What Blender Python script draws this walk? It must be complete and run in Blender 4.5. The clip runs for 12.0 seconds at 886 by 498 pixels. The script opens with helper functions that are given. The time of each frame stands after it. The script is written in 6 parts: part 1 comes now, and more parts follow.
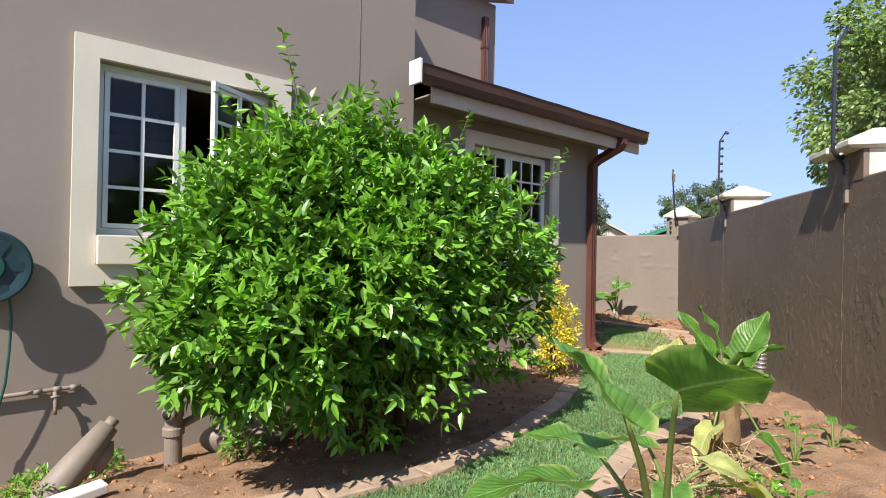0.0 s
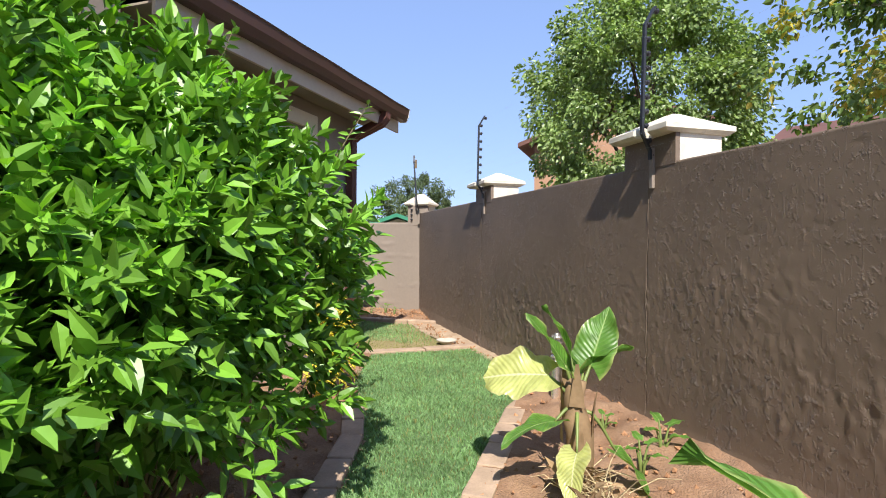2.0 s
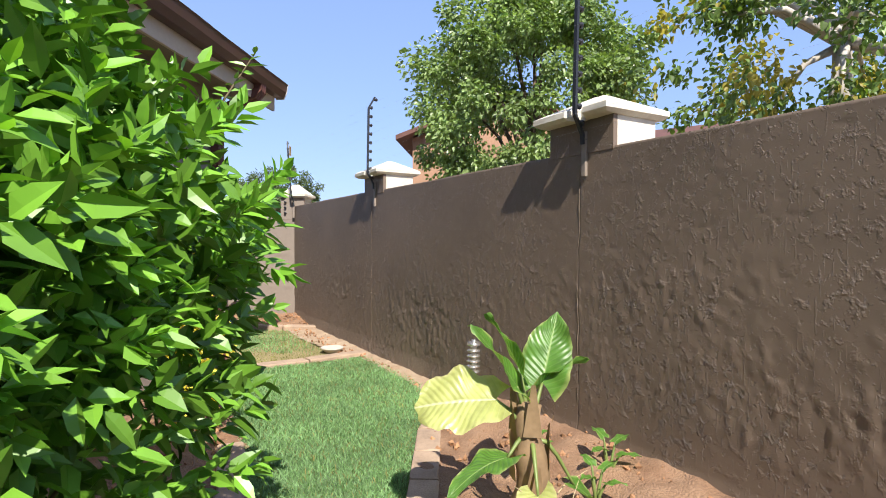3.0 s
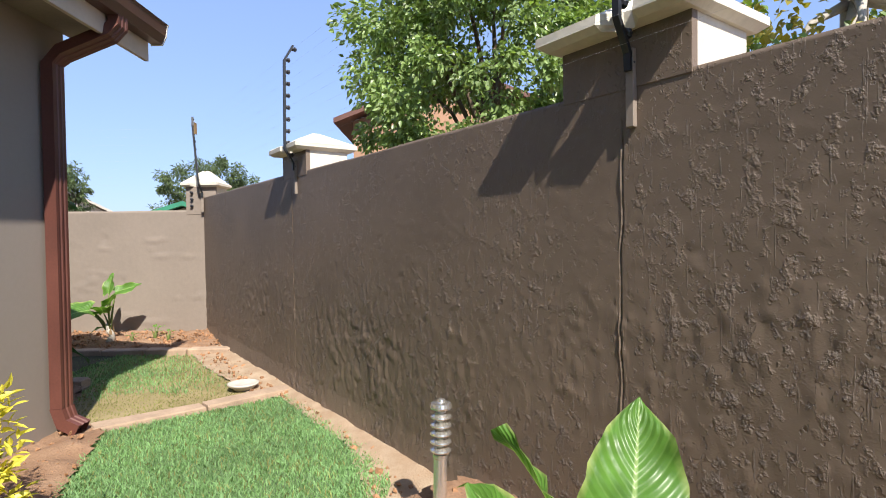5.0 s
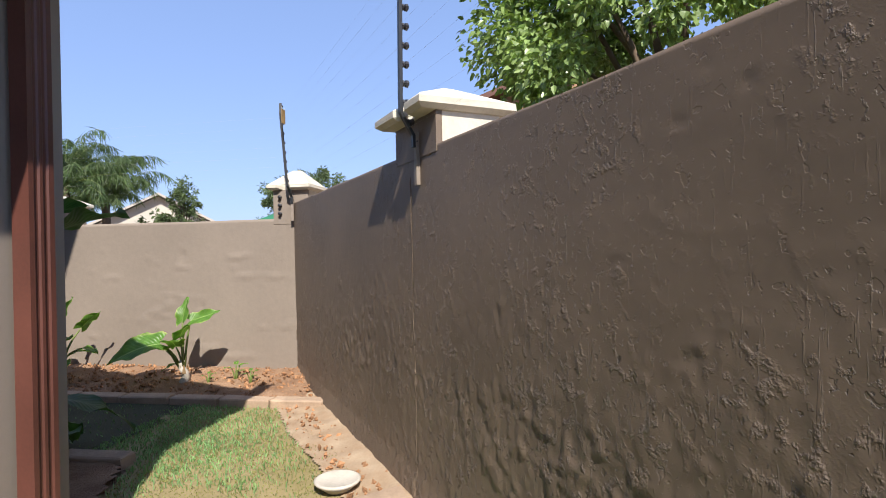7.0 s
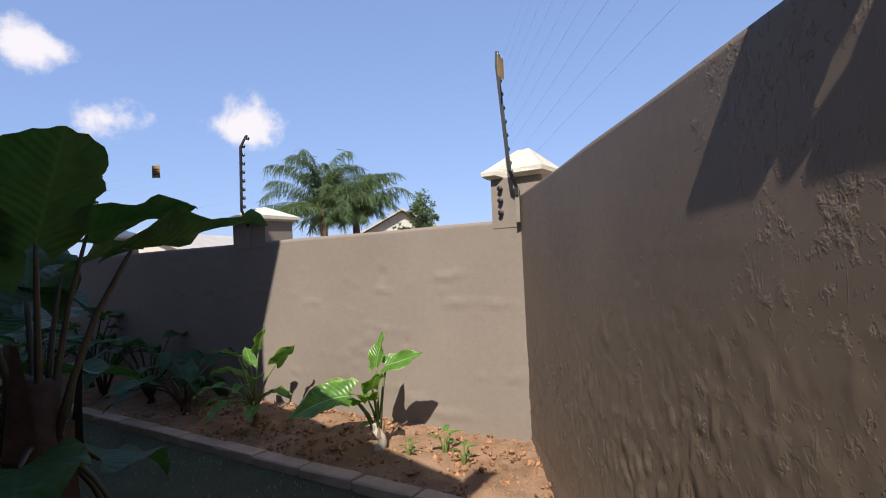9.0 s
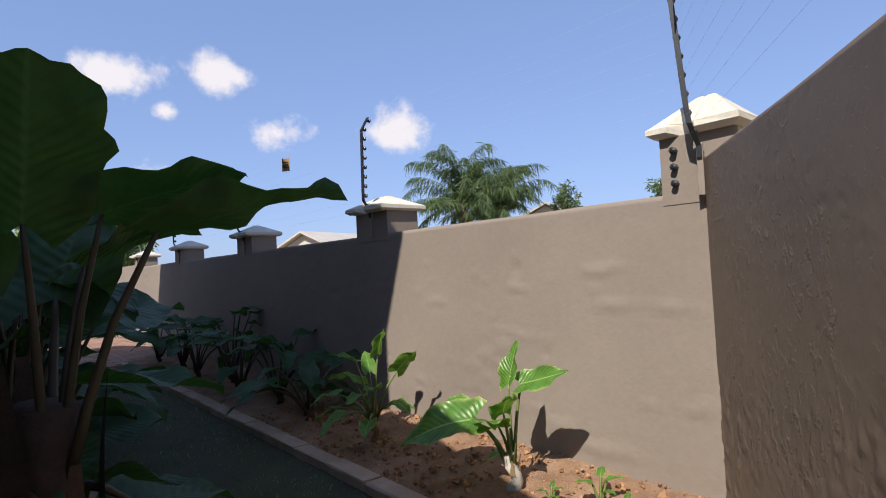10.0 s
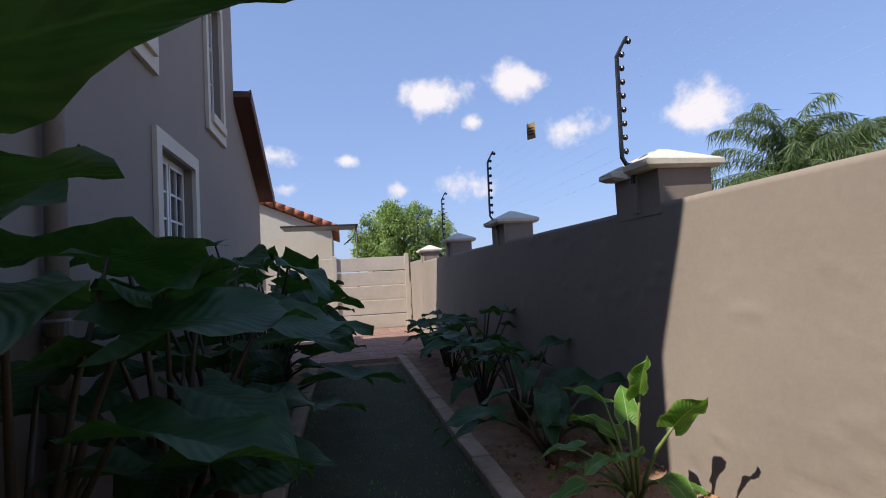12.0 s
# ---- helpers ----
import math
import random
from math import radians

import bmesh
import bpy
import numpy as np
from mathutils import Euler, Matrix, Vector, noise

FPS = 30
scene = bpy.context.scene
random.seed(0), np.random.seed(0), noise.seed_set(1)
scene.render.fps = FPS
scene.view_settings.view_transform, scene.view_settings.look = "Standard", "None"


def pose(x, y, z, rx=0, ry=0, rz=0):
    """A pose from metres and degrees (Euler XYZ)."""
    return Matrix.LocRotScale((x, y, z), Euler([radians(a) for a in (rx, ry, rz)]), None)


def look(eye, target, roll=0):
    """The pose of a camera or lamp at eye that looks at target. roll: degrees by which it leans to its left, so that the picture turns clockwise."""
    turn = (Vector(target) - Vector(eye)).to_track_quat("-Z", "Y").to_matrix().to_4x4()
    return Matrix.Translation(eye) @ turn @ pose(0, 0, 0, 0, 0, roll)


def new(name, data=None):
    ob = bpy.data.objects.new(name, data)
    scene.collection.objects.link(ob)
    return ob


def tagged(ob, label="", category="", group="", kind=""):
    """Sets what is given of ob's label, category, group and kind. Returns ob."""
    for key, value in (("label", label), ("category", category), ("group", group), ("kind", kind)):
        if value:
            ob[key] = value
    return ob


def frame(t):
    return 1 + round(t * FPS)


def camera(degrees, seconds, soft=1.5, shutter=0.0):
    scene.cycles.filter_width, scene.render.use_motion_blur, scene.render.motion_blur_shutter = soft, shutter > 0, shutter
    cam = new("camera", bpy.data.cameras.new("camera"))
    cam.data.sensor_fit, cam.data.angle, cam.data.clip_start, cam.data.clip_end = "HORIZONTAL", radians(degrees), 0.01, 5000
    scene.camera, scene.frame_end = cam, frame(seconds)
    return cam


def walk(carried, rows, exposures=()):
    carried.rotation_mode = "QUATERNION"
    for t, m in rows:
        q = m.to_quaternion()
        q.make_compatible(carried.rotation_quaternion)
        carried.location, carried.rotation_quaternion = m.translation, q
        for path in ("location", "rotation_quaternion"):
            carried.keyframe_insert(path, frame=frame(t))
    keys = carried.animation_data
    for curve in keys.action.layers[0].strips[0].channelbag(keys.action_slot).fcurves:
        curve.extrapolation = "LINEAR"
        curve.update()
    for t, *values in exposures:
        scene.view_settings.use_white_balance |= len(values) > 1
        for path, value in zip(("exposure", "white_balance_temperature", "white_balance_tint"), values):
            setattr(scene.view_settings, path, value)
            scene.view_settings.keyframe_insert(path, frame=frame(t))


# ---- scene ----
cam = camera(78.1, 12.0, soft=1.0)
METRES, EYE, TILT, LEAN, TURN = 10.0, 1.3, 0.0, 0.0, -40.7
ROWS = [
    (0.0, 0.0, 0.0, 0.0, -0.01, 0.42, -1.11),
    (0.5, -0.0056, 0.0259, -0.0009, -5.17, -0.0, -0.92),
    (1.0, -0.0134, 0.0584, -0.0003, -13.23, -0.03, -0.68),
    (1.5, -0.024, 0.0951, 0.0003, -21.46, -0.18, -0.57),
    (2.0, -0.0281, 0.132, -0.0, -30.21, -0.31, -0.55),
    (2.5, -0.0246, 0.169, -0.0001, -37.73, -0.46, -0.43),
    (3.0, -0.0134, 0.2019, -0.0007, -44.13, -0.6, -0.26),
    (3.5, 0.0089, 0.2284, 0.0022, -48.38, -0.74, -0.1),
    (5.5, 0.1152, 0.3404, 0.0027, -49.69, -1.24, 0.75),
    (6.0, 0.1376, 0.3795, 0.0042, -47.52, -1.3, 0.84),
    (6.5, 0.1627, 0.424, 0.006, -44.04, -0.7, 0.96),
    (8.5, 0.2632, 0.6198, 0.0114, -22.34, 1.29, 2.13),
    (9.0, 0.2825, 0.6614, 0.0126, -15.35, 1.58, 2.46),
    (9.5, 0.295, 0.7031, 0.011, -8.18, 1.73, 2.62),
    (10.0, 0.3032, 0.7455, 0.0093, -0.26, 1.95, 2.78),
    (10.5, 0.3082, 0.787, 0.009, 8.12, 2.18, 2.94),
    (11.0, 0.3064, 0.8257, 0.0053, 16.56, 2.44, 2.81),
    (11.5, 0.3051, 0.8613, 0.0054, 23.51, 2.65, 2.87),
    (12.0, 0.3059, 0.8987, 0.0065, 30.2, 2.83, 2.98),
]
walk(cam, [(t, pose(0, 0, EYE, TILT, LEAN, TURN) @ pose(METRES * x, METRES * y, METRES * z, 90 + pitch, roll, yaw)) for t, x, y, z, yaw, pitch, roll in ROWS], exposures=[(0.0, 0.74), (1.5, 0.77), (3.5, 0.86), (6.5, 0.76), (8.5, 0.50), (10.5, 0.38), (12.0, 0.44)])

# ---- world, sun ----
SUN = Vector((-0.869, -0.365, 1.0)).normalized()
SUN_EL = math.asin(SUN.z)
SUN_AZ = math.atan2(SUN.x, SUN.y)


def make_world():
    w = bpy.data.worlds.new("sky")
    scene.world = w
    w.use_nodes = True
    nt = w.node_tree
    N, L = nt.nodes, nt.links
    N.clear()
    out = N.new("ShaderNodeOutputWorld")
    bg = N.new("ShaderNodeBackground")
    sky = N.new("ShaderNodeTexSky")
    sky.sky_type = "NISHITA"
    sky.sun_disc = False
    sky.sun_elevation = SUN_EL
    sky.sun_rotation = SUN_AZ
    sky.air_density, sky.dust_density, sky.ozone_density = 1.0, 0.6, 1.6
    bg.inputs["Strength"].default_value = 0.082
    geo = N.new("ShaderNodeTexCoord")
    no = N.new("ShaderNodeTexNoise")
    no.inputs["Scale"].default_value = 16.0
    no.inputs["Detail"].default_value = 7.0
    no.inputs["Roughness"].default_value = 0.62
    L.new(geo.outputs["Generated"], no.inputs["Vector"])
    # fair-weather clouds: azimuth, elevation, half width, half height in degrees, weight
    clouds = [(10.2, 18.2, 4.4, 2.5, 1.0), (19.2, 19.4, 3.4, 2.2, 1.0), (24.8, 14.0, 4.4, 2.3, 0.75), (36.5, 14.6, 5.6, 3.0, 0.9),
              (14.4, 15.7, 1.6, 1.1, 0.8), (1.2, 12.4, 1.9, 0.9, 0.75), (-6.2, 12.8, 3.2, 1.9, 0.7), (14.3, 9.4, 5.6, 2.2, 0.6), (6.2, 9.2, 3.4, 1.3, 0.45), (-5.0, 9.6, 3.4, 1.3, 0.5)]
    total = None
    for az, el, hw, hh, wt in clouds:
        a, e = radians(az), radians(el)
        mp = N.new("ShaderNodeMapping")
        mp.vector_type = "TEXTURE"
        mp.inputs["Location"].default_value = (math.sin(a) * math.cos(e), math.cos(a) * math.cos(e), math.sin(e))
        mp.inputs["Rotation"].default_value = (0, 0, -a)
        mp.inputs["Scale"].default_value = (radians(hw), radians(hw), radians(hh))
        L.new(geo.outputs["Generated"], mp.inputs["Vector"])
        ln = N.new("ShaderNodeVectorMath")
        ln.operation = "LENGTH"
        L.new(mp.outputs["Vector"], ln.inputs[0])
        mr = N.new("ShaderNodeMapRange")
        mr.inputs["From Min"].default_value, mr.inputs["From Max"].default_value = 1.35, 0.0
        mr.inputs["To Min"].default_value, mr.inputs["To Max"].default_value = 0.0, 0.62 * wt + 0.12
        L.new(ln.outputs["Value"], mr.inputs["Value"])
        if total is None:
            total = mr.outputs["Result"]
        else:
            mx = N.new("ShaderNodeMath")
            mx.operation = "MAXIMUM"
            L.new(total, mx.inputs[0])
            L.new(mr.outputs["Result"], mx.inputs[1])
            total = mx.outputs["Value"]
    ad = N.new("ShaderNodeMath")
    ad.operation = "ADD"
    L.new(total, ad.inputs[0])
    L.new(no.outputs["Fac"], ad.inputs[1])
    cov = N.new("ShaderNodeMapRange")
    cov.interpolation_type = "SMOOTHSTEP"
    cov.inputs["From Min"].default_value, cov.inputs["From Max"].default_value = 0.74, 1.08
    L.new(ad.outputs["Value"], cov.inputs["Value"])
    soft = N.new("ShaderNodeGamma")
    soft.inputs["Gamma"].default_value = 0.42
    L.new(sky.outputs["Color"], soft.inputs["Color"])
    tint = N.new("ShaderNodeMixRGB")
    tint.blend_type = "MULTIPLY"
    tint.inputs["Fac"].default_value = 1.0
    tint.inputs["Color2"].default_value = (*SKY_TINT, 1)
    L.new(soft.outputs["Color"], tint.inputs["Color1"])
    mix = N.new("ShaderNodeMixRGB")
    L.new(cov.outputs["Result"], mix.inputs["Fac"])
    L.new(tint.outputs["Color"], mix.inputs["Color1"])
    mix.inputs["Color2"].default_value = (8.6, 8.2, 8.7, 1)
    L.new(mix.outputs["Color"], bg.inputs["Color"])
    L.new(bg.outputs["Background"], out.inputs["Surface"])


SKY_TINT = (2.08, 2.58, 3.88)
make_world()
sun = new("sun", bpy.data.lights.new("sun", "SUN"))
sun.data.energy, sun.data.angle, sun.data.color = 5.0, radians(0.55), (1.0, 0.94, 0.85)
sun.matrix_world = look((-20, -8, 24), Vector((-20, -8, 24)) - SUN)


# ---- materials ----
def mat(name, col, rough=0.8, var=0.15, s1=3.0, s2=40.0, bump=0.0, bscale=60.0, metal=0.0, trans=0.0, col2=None, island=0.0, spec=0.5, obj=0.0, bdist=0.01):
    m = bpy.data.materials.new(name)
    m.use_nodes = True
    nt = m.node_tree
    N, L = nt.nodes, nt.links
    p = N["Principled BSDF"]
    p.inputs["Roughness"].default_value = rough
    p.inputs["Metallic"].default_value = metal
    p.inputs["Specular IOR Level"].default_value = spec
    tc = N.new("ShaderNodeTexCoord")
    gp = N.new("ShaderNodeNewGeometry")
    a, b = N.new("ShaderNodeTexNoise"), N.new("ShaderNodeTexNoise")
    a.inputs["Scale"].default_value, b.inputs["Scale"].default_value = s1, s2
    a.inputs["Detail"].default_value, b.inputs["Detail"].default_value = 5, 3
    L.new(gp.outputs["Position"], a.inputs["Vector"])
    L.new(gp.outputs["Position"], b.inputs["Vector"])
    ad = N.new("ShaderNodeMath")
    ad.operation = "MULTIPLY_ADD"
    ad.inputs[1].default_value = 0.4
    L.new(b.outputs["Fac"], ad.inputs[0])
    L.new(a.outputs["Fac"], ad.inputs[2])
    mr = N.new("ShaderNodeMapRange")
    mr.inputs["From Min"].default_value, mr.inputs["From Max"].default_value = 0.45, 0.95
    L.new(ad.outputs["Value"], mr.inputs["Value"])
    c2 = col2 or tuple(min(1, c * (1 + var)) for c in col)
    c1 = col if col2 else tuple(c * (1 - var) for c in col)
    mx = N.new("ShaderNodeMixRGB")
    mx.inputs["Color1"].default_value, mx.inputs["Color2"].default_value = (*c1, 1), (*c2, 1)
    L.new(mr.outputs["Result"], mx.inputs["Fac"])
    colour = mx.outputs["Color"]
    if island or obj:
        hs = N.new("ShaderNodeHueSaturation")
        r = N.new("ShaderNodeMapRange")
        k = island or obj
        r.inputs["To Min"].default_value, r.inputs["To Max"].default_value = 1 - k, 1 + k
        if island:
            L.new(gp.outputs["Random Per Island"], r.inputs["Value"])
        else:
            oi = N.new("ShaderNodeObjectInfo")
            L.new(oi.outputs["Random"], r.inputs["Value"])
        L.new(r.outputs["Result"], hs.inputs["Value"])
        L.new(colour, hs.inputs["Color"])
        colour = hs.outputs["Color"]
    L.new(colour, p.inputs["Base Color"])
    if bump:
        bn = N.new("ShaderNodeTexNoise")
        bn.inputs["Scale"].default_value, bn.inputs["Detail"].default_value = bscale, 5
        L.new(gp.outputs["Position"], bn.inputs["Vector"])
        bp = N.new("ShaderNodeBump")
        bp.inputs["Strength"].default_value, bp.inputs["Distance"].default_value = bump, bdist
        L.new(bn.outputs["Fac"], bp.inputs["Height"])
        L.new(bp.outputs["Normal"], p.inputs["Normal"])
    if trans:
        tl = N.new("ShaderNodeBsdfTranslucent")
        br = N.new("ShaderNodeMixRGB")
        br.blend_type = "MULTIPLY"
        br.inputs["Fac"].default_value = 1
        br.inputs["Color2"].default_value = (1.5, 1.6, 0.6, 1)
        L.new(colour, br.inputs["Color1"])
        L.new(br.outputs["Color"], tl.inputs["Color"])
        ms = N.new("ShaderNodeMixShader")
        ms.inputs["Fac"].default_value = trans
        L.new(p.outputs["BSDF"], ms.inputs[1])
        L.new(tl.outputs["BSDF"], ms.inputs[2])
        L.new(ms.outputs["Shader"], N["Material Output"].inputs["Surface"])
    return m


def glass_mat():
    m = bpy.data.materials.new("window_glass")
    m.use_nodes = True
    p = m.node_tree.nodes["Principled BSDF"]
    p.inputs["Base Color"].default_value = (0.85, 0.9, 0.9, 1)
    p.inputs["Roughness"].default_value = 0.02
    p.inputs["Transmission Weight"].default_value = 1.0
    p.inputs["IOR"].default_value = 1.28
    return m


def plaster_mat(name, col):
    """Rough trowelled plaster: smears and chips with crisp edges, pits and fine sand grain, over patchy paint."""
    m = mat(name, col, 0.60, 0.14, 1.3, 16)
    nt = m.node_tree
    N, L = nt.nodes, nt.links
    gp = N.new("ShaderNodeNewGeometry")
    hs = []
    for sx, sc, lo, hi, wt, ragged in ((0.8, 30, 0.63, 0.66, -0.70, 0.5), (0.75, 58, 0.64, 0.67, 0.55, 0.5), (0.85, 19, 0.52, 0.72, 0.45, 0.66), (1.0, 150, 0.3, 0.8, 0.02, 0.5), (0.07, 90, 0.63, 0.68, 0.18, 0.5)):
        mp = N.new("ShaderNodeMapping")
        mp.inputs["Scale"].default_value = (1, 1, sx)
        L.new(gp.outputs["Position"], mp.inputs["Vector"])
        no = N.new("ShaderNodeTexNoise")
        no.inputs["Scale"].default_value, no.inputs["Detail"].default_value, no.inputs["Roughness"].default_value = sc, 5, ragged
        L.new(mp.outputs["Vector"], no.inputs["Vector"])
        mr = N.new("ShaderNodeMapRange")
        mr.interpolation_type = "SMOOTHSTEP"
        mr.inputs["From Min"].default_value, mr.inputs["From Max"].default_value, mr.inputs["To Max"].default_value = lo, hi, wt
        L.new(no.outputs["Fac"], mr.inputs["Value"])
        hs.append(mr.outputs["Result"])
    mask = N.new("ShaderNodeTexNoise")
    mask.inputs["Scale"].default_value, mask.inputs["Detail"].default_value = 1.6, 4
    L.new(gp.outputs["Position"], mask.inputs["Vector"])
    mk = N.new("ShaderNodeMapRange")
    mk.inputs["From Min"].default_value, mk.inputs["From Max"].default_value, mk.inputs["To Min"].default_value = 0.44, 0.54, 0.12
    L.new(mask.outputs["Fac"], mk.inputs["Value"])
    tot = hs[0]
    for h in hs[1:]:
        ad = N.new("ShaderNodeMath")
        ad.operation = "ADD"
        L.new(tot, ad.inputs[0])
        L.new(h, ad.inputs[1])
        tot = ad.outputs["Value"]
    mu = N.new("ShaderNodeMath")
    mu.operation = "MULTIPLY"
    L.new(tot, mu.inputs[0])
    L.new(mk.outputs["Result"], mu.inputs[1])
    # the coarse undercoat shows through most below chest height
    sz = N.new("ShaderNodeSeparateXYZ")
    L.new(gp.outputs["Position"], sz.inputs["Vector"])
    hm = N.new("ShaderNodeMapRange")
    hm.inputs["From Min"].default_value, hm.inputs["From Max"].default_value = 0.70, 1.20
    hm.inputs["To Min"].default_value, hm.inputs["To Max"].default_value = 1.25, 0.30
    L.new(sz.outputs["Z"], hm.inputs["Value"])
    mh = N.new("ShaderNodeMath")
    mh.operation = "MULTIPLY"
    L.new(mu.outputs["Value"], mh.inputs[0])
    L.new(hm.outputs["Result"], mh.inputs[1])
    bp = N.new("ShaderNodeBump")
    bp.inputs["Strength"].default_value, bp.inputs["Distance"].default_value = 1.0, 0.030
    L.new(mh.outputs["Value"], bp.inputs["Height"])
    L.new(bp.outputs["Normal"], N["Principled BSDF"].inputs["Normal"])
    return m


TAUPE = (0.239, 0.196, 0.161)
# the same taupe paint, with the dimness of raking sun put into its colour
M_wall_rough_shaded = plaster_mat("rough_plaster_shaded", (0.158, 0.115, 0.083))
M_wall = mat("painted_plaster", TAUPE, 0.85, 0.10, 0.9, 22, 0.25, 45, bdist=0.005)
M_house = mat("house_plaster", (0.255, 0.213, 0.179), 0.85, 0.06, 0.8, 30, 0.2, 110, bdist=0.003)
M_trim = mat("cream_plaster", (0.607, 0.541, 0.443), 0.7, 0.06, 2, 40, 0.15, 90, bdist=0.003)
M_cap = mat("cream_cap", (0.59, 0.541, 0.451), 0.75, 0.16, 4, 35, 0.3, 60, bdist=0.004)
M_white = mat("white_paint", (0.704, 0.695, 0.66), 0.4, 0.05, 4, 60)
M_gutter = mat("brown_gutter", (0.0798, 0.0365, 0.0266), 0.45, 0.15, 3, 50)
M_pipe = mat("redbrown_pipe", (0.103, 0.0357, 0.0258), 0.5, 0.25, 2.5, 60)
M_fascia = mat("fascia_board", (0.476, 0.399, 0.323), 0.6, 0.1, 2, 30)
M_soffit = mat("soffit", (0.228, 0.19, 0.152), 0.8)
M_sheet = mat("roof_sheet", (0.122, 0.0532, 0.038), 0.7, 0.2, 2, 20)
M_tile_o = mat("orange_tile", (0.38, 0.129, 0.0608), 0.8, 0.3, 3, 20, obj=0.25)
M_soil = mat("soil", (0.182, 0.095, 0.0502), 0.95, 0.3, 5, 60, 0.8, 90, col2=(0.342, 0.213, 0.129), bdist=0.02)
M_sand = mat("sandy_soil", (0.289, 0.19, 0.114), 0.95, 0.2, 6, 70, 0.7, 110, col2=(0.418, 0.319, 0.22), bdist=0.012)
M_moss = mat("mossy_soil", (0.205, 0.167, 0.0646), 0.95, 0.25, 3, 60, 0.6, 110, col2=(0.319, 0.251, 0.129), bdist=0.01)
M_clod = mat("soil_clod", (0.319, 0.167, 0.0836), 0.95, 0.3, 20, 90, 0.5, 120, island=0.35)
M_kerb = mat("kerb_concrete", (0.37, 0.265, 0.185), 0.9, 0.22, 6, 50, 0.6, 90, obj=0.05, bdist=0.008)
M_turf = mat("turf_base", (0.076, 0.129, 0.0456), 0.95, 0.3, 3, 60, 0.5, 150, col2=(0.122, 0.19, 0.0684))
# path turf with the house's shade put into its colour
M_turf_shaded = mat("shaded_turf", (0.032, 0.032, 0.014), 0.95, 0.3, 3, 60, 0.6, 150, col2=(0.055, 0.058, 0.024))
M_grass = mat("grass_blade", (0.19, 0.319, 0.137), 0.6, 0.25, 1.5, 9, trans=0.3, island=0.3, spec=0.3)
M_grass_dry = mat("dry_grass_blade", (0.228, 0.228, 0.0836), 0.7, 0.25, 1.5, 9, trans=0.25, island=0.3, spec=0.2)
M_bush = mat("bush_leaf", (0.122, 0.262, 0.026), 0.40, 0.25, 2, 9, trans=0.10, island=0.35)
M_bush_new = mat("bush_young_leaf", (0.20, 0.42, 0.045), 0.4, 0.2, 2, 9, trans=0.35, island=0.2)
M_yellow = mat("golden_leaf", (0.646, 0.562, 0.076), 0.45, 0.2, 2, 9, trans=0.3, island=0.2)
M_stem = mat("green_brown_stem", (0.106, 0.0836, 0.038), 0.8, 0.25, 8, 50)
M_bark_w = mat("pale_bark", (0.418, 0.38, 0.327), 0.85, 0.25, 5, 30, 0.4, 50)
M_bark = mat("brown_bark", (0.122, 0.0836, 0.057), 0.9, 0.25, 6, 40, 0.5, 50)
M_tree = mat("silver_green_leaf", (0.205, 0.285, 0.10), 0.36, 0.3, 1, 6, trans=0.3, island=0.4)
M_tree2 = mat("broad_tree_leaf", (0.114, 0.182, 0.038), 0.45, 0.3, 1, 6, trans=0.3, island=0.4)
M_tree_y = mat("yellowing_leaf", (0.319, 0.274, 0.0456), 0.5, 0.3, 1, 6, trans=0.35, island=0.3)
M_far = mat("far_foliage", (0.0912, 0.129, 0.0532), 0.8, 0.3, 1, 6, island=0.35, trans=0.2)
M_palm = mat("palm_leaf", (0.0646, 0.106, 0.0319), 0.45, 0.3, 1, 6, trans=0.25, island=0.3)
M_black = mat("black_steel", (0.018, 0.02, 0.024), 0.45, 0.2, 10, 60)
M_insul = mat("black_insulator", (0.02, 0.02, 0.025), 0.35)
M_wire = mat("steel_wire", (0.33, 0.34, 0.36), 0.6)
M_steel = mat("brushed_steel", (0.8, 0.78, 0.74), 0.26, 0.1, 6, 90, metal=0.9)
M_yel_sign = mat("faded_yellow_plate", (0.319, 0.205, 0.0836), 0.7, 0.25, 8, 60)
M_drain = mat("painted_drain_pipe", (0.228, 0.186, 0.152), 0.6, 0.12, 8, 50)
M_teal = mat("dark_teal_plastic", (0.015, 0.04, 0.05), 0.4, 0.12, 10, 60)
M_hose = mat("green_hose", (0.0152, 0.0836, 0.0684), 0.4)
M_red = mat("red_plastic", (0.418, 0.038, 0.0228), 0.4)
M_conc = mat("precast_concrete", (0.492, 0.435, 0.369), 0.9, 0.12, 2, 25, 0.3, 60)
M_paving = mat("red_paving", (0.258, 0.152, 0.114), 0.9, 0.15, 3, 30, obj=0.15)
M_dry = mat("dry_leaf", (0.274, 0.182, 0.0988), 0.8, 0.3, 8, 40, trans=0.2, island=0.3)
M_straw = mat("straw", (0.42, 0.33, 0.19), 0.8, 0.25, 8, 40, island=0.3)
M_petiole = mat("leaf_stalk", (0.152, 0.198, 0.0532), 0.5, 0.25, 8, 40)
M_petiole_d = mat("dark_leaf_stalk", (0.0532, 0.038, 0.0228), 0.5, 0.25, 8, 40)
M_trunkb = mat("fibrous_stem", (0.0646, 0.0342, 0.0213), 0.9, 0.35, 10, 50, 0.5, 60)
M_glass = glass_mat()
# an unlit interior put into the colour, so the panes look dark
M_room = mat("room_wall_dark", (0.122, 0.106, 0.0912), 0.9)
M_ground = mat("dry_ground", (0.258, 0.19, 0.122), 0.95, 0.2, 0.3, 5)
M_brick = mat("far_brick", (0.35, 0.205, 0.129), 0.9, 0.2, 1, 15)
M_farwall = mat("far_plaster", (0.508, 0.467, 0.402), 0.85, 0.08, 1, 10)
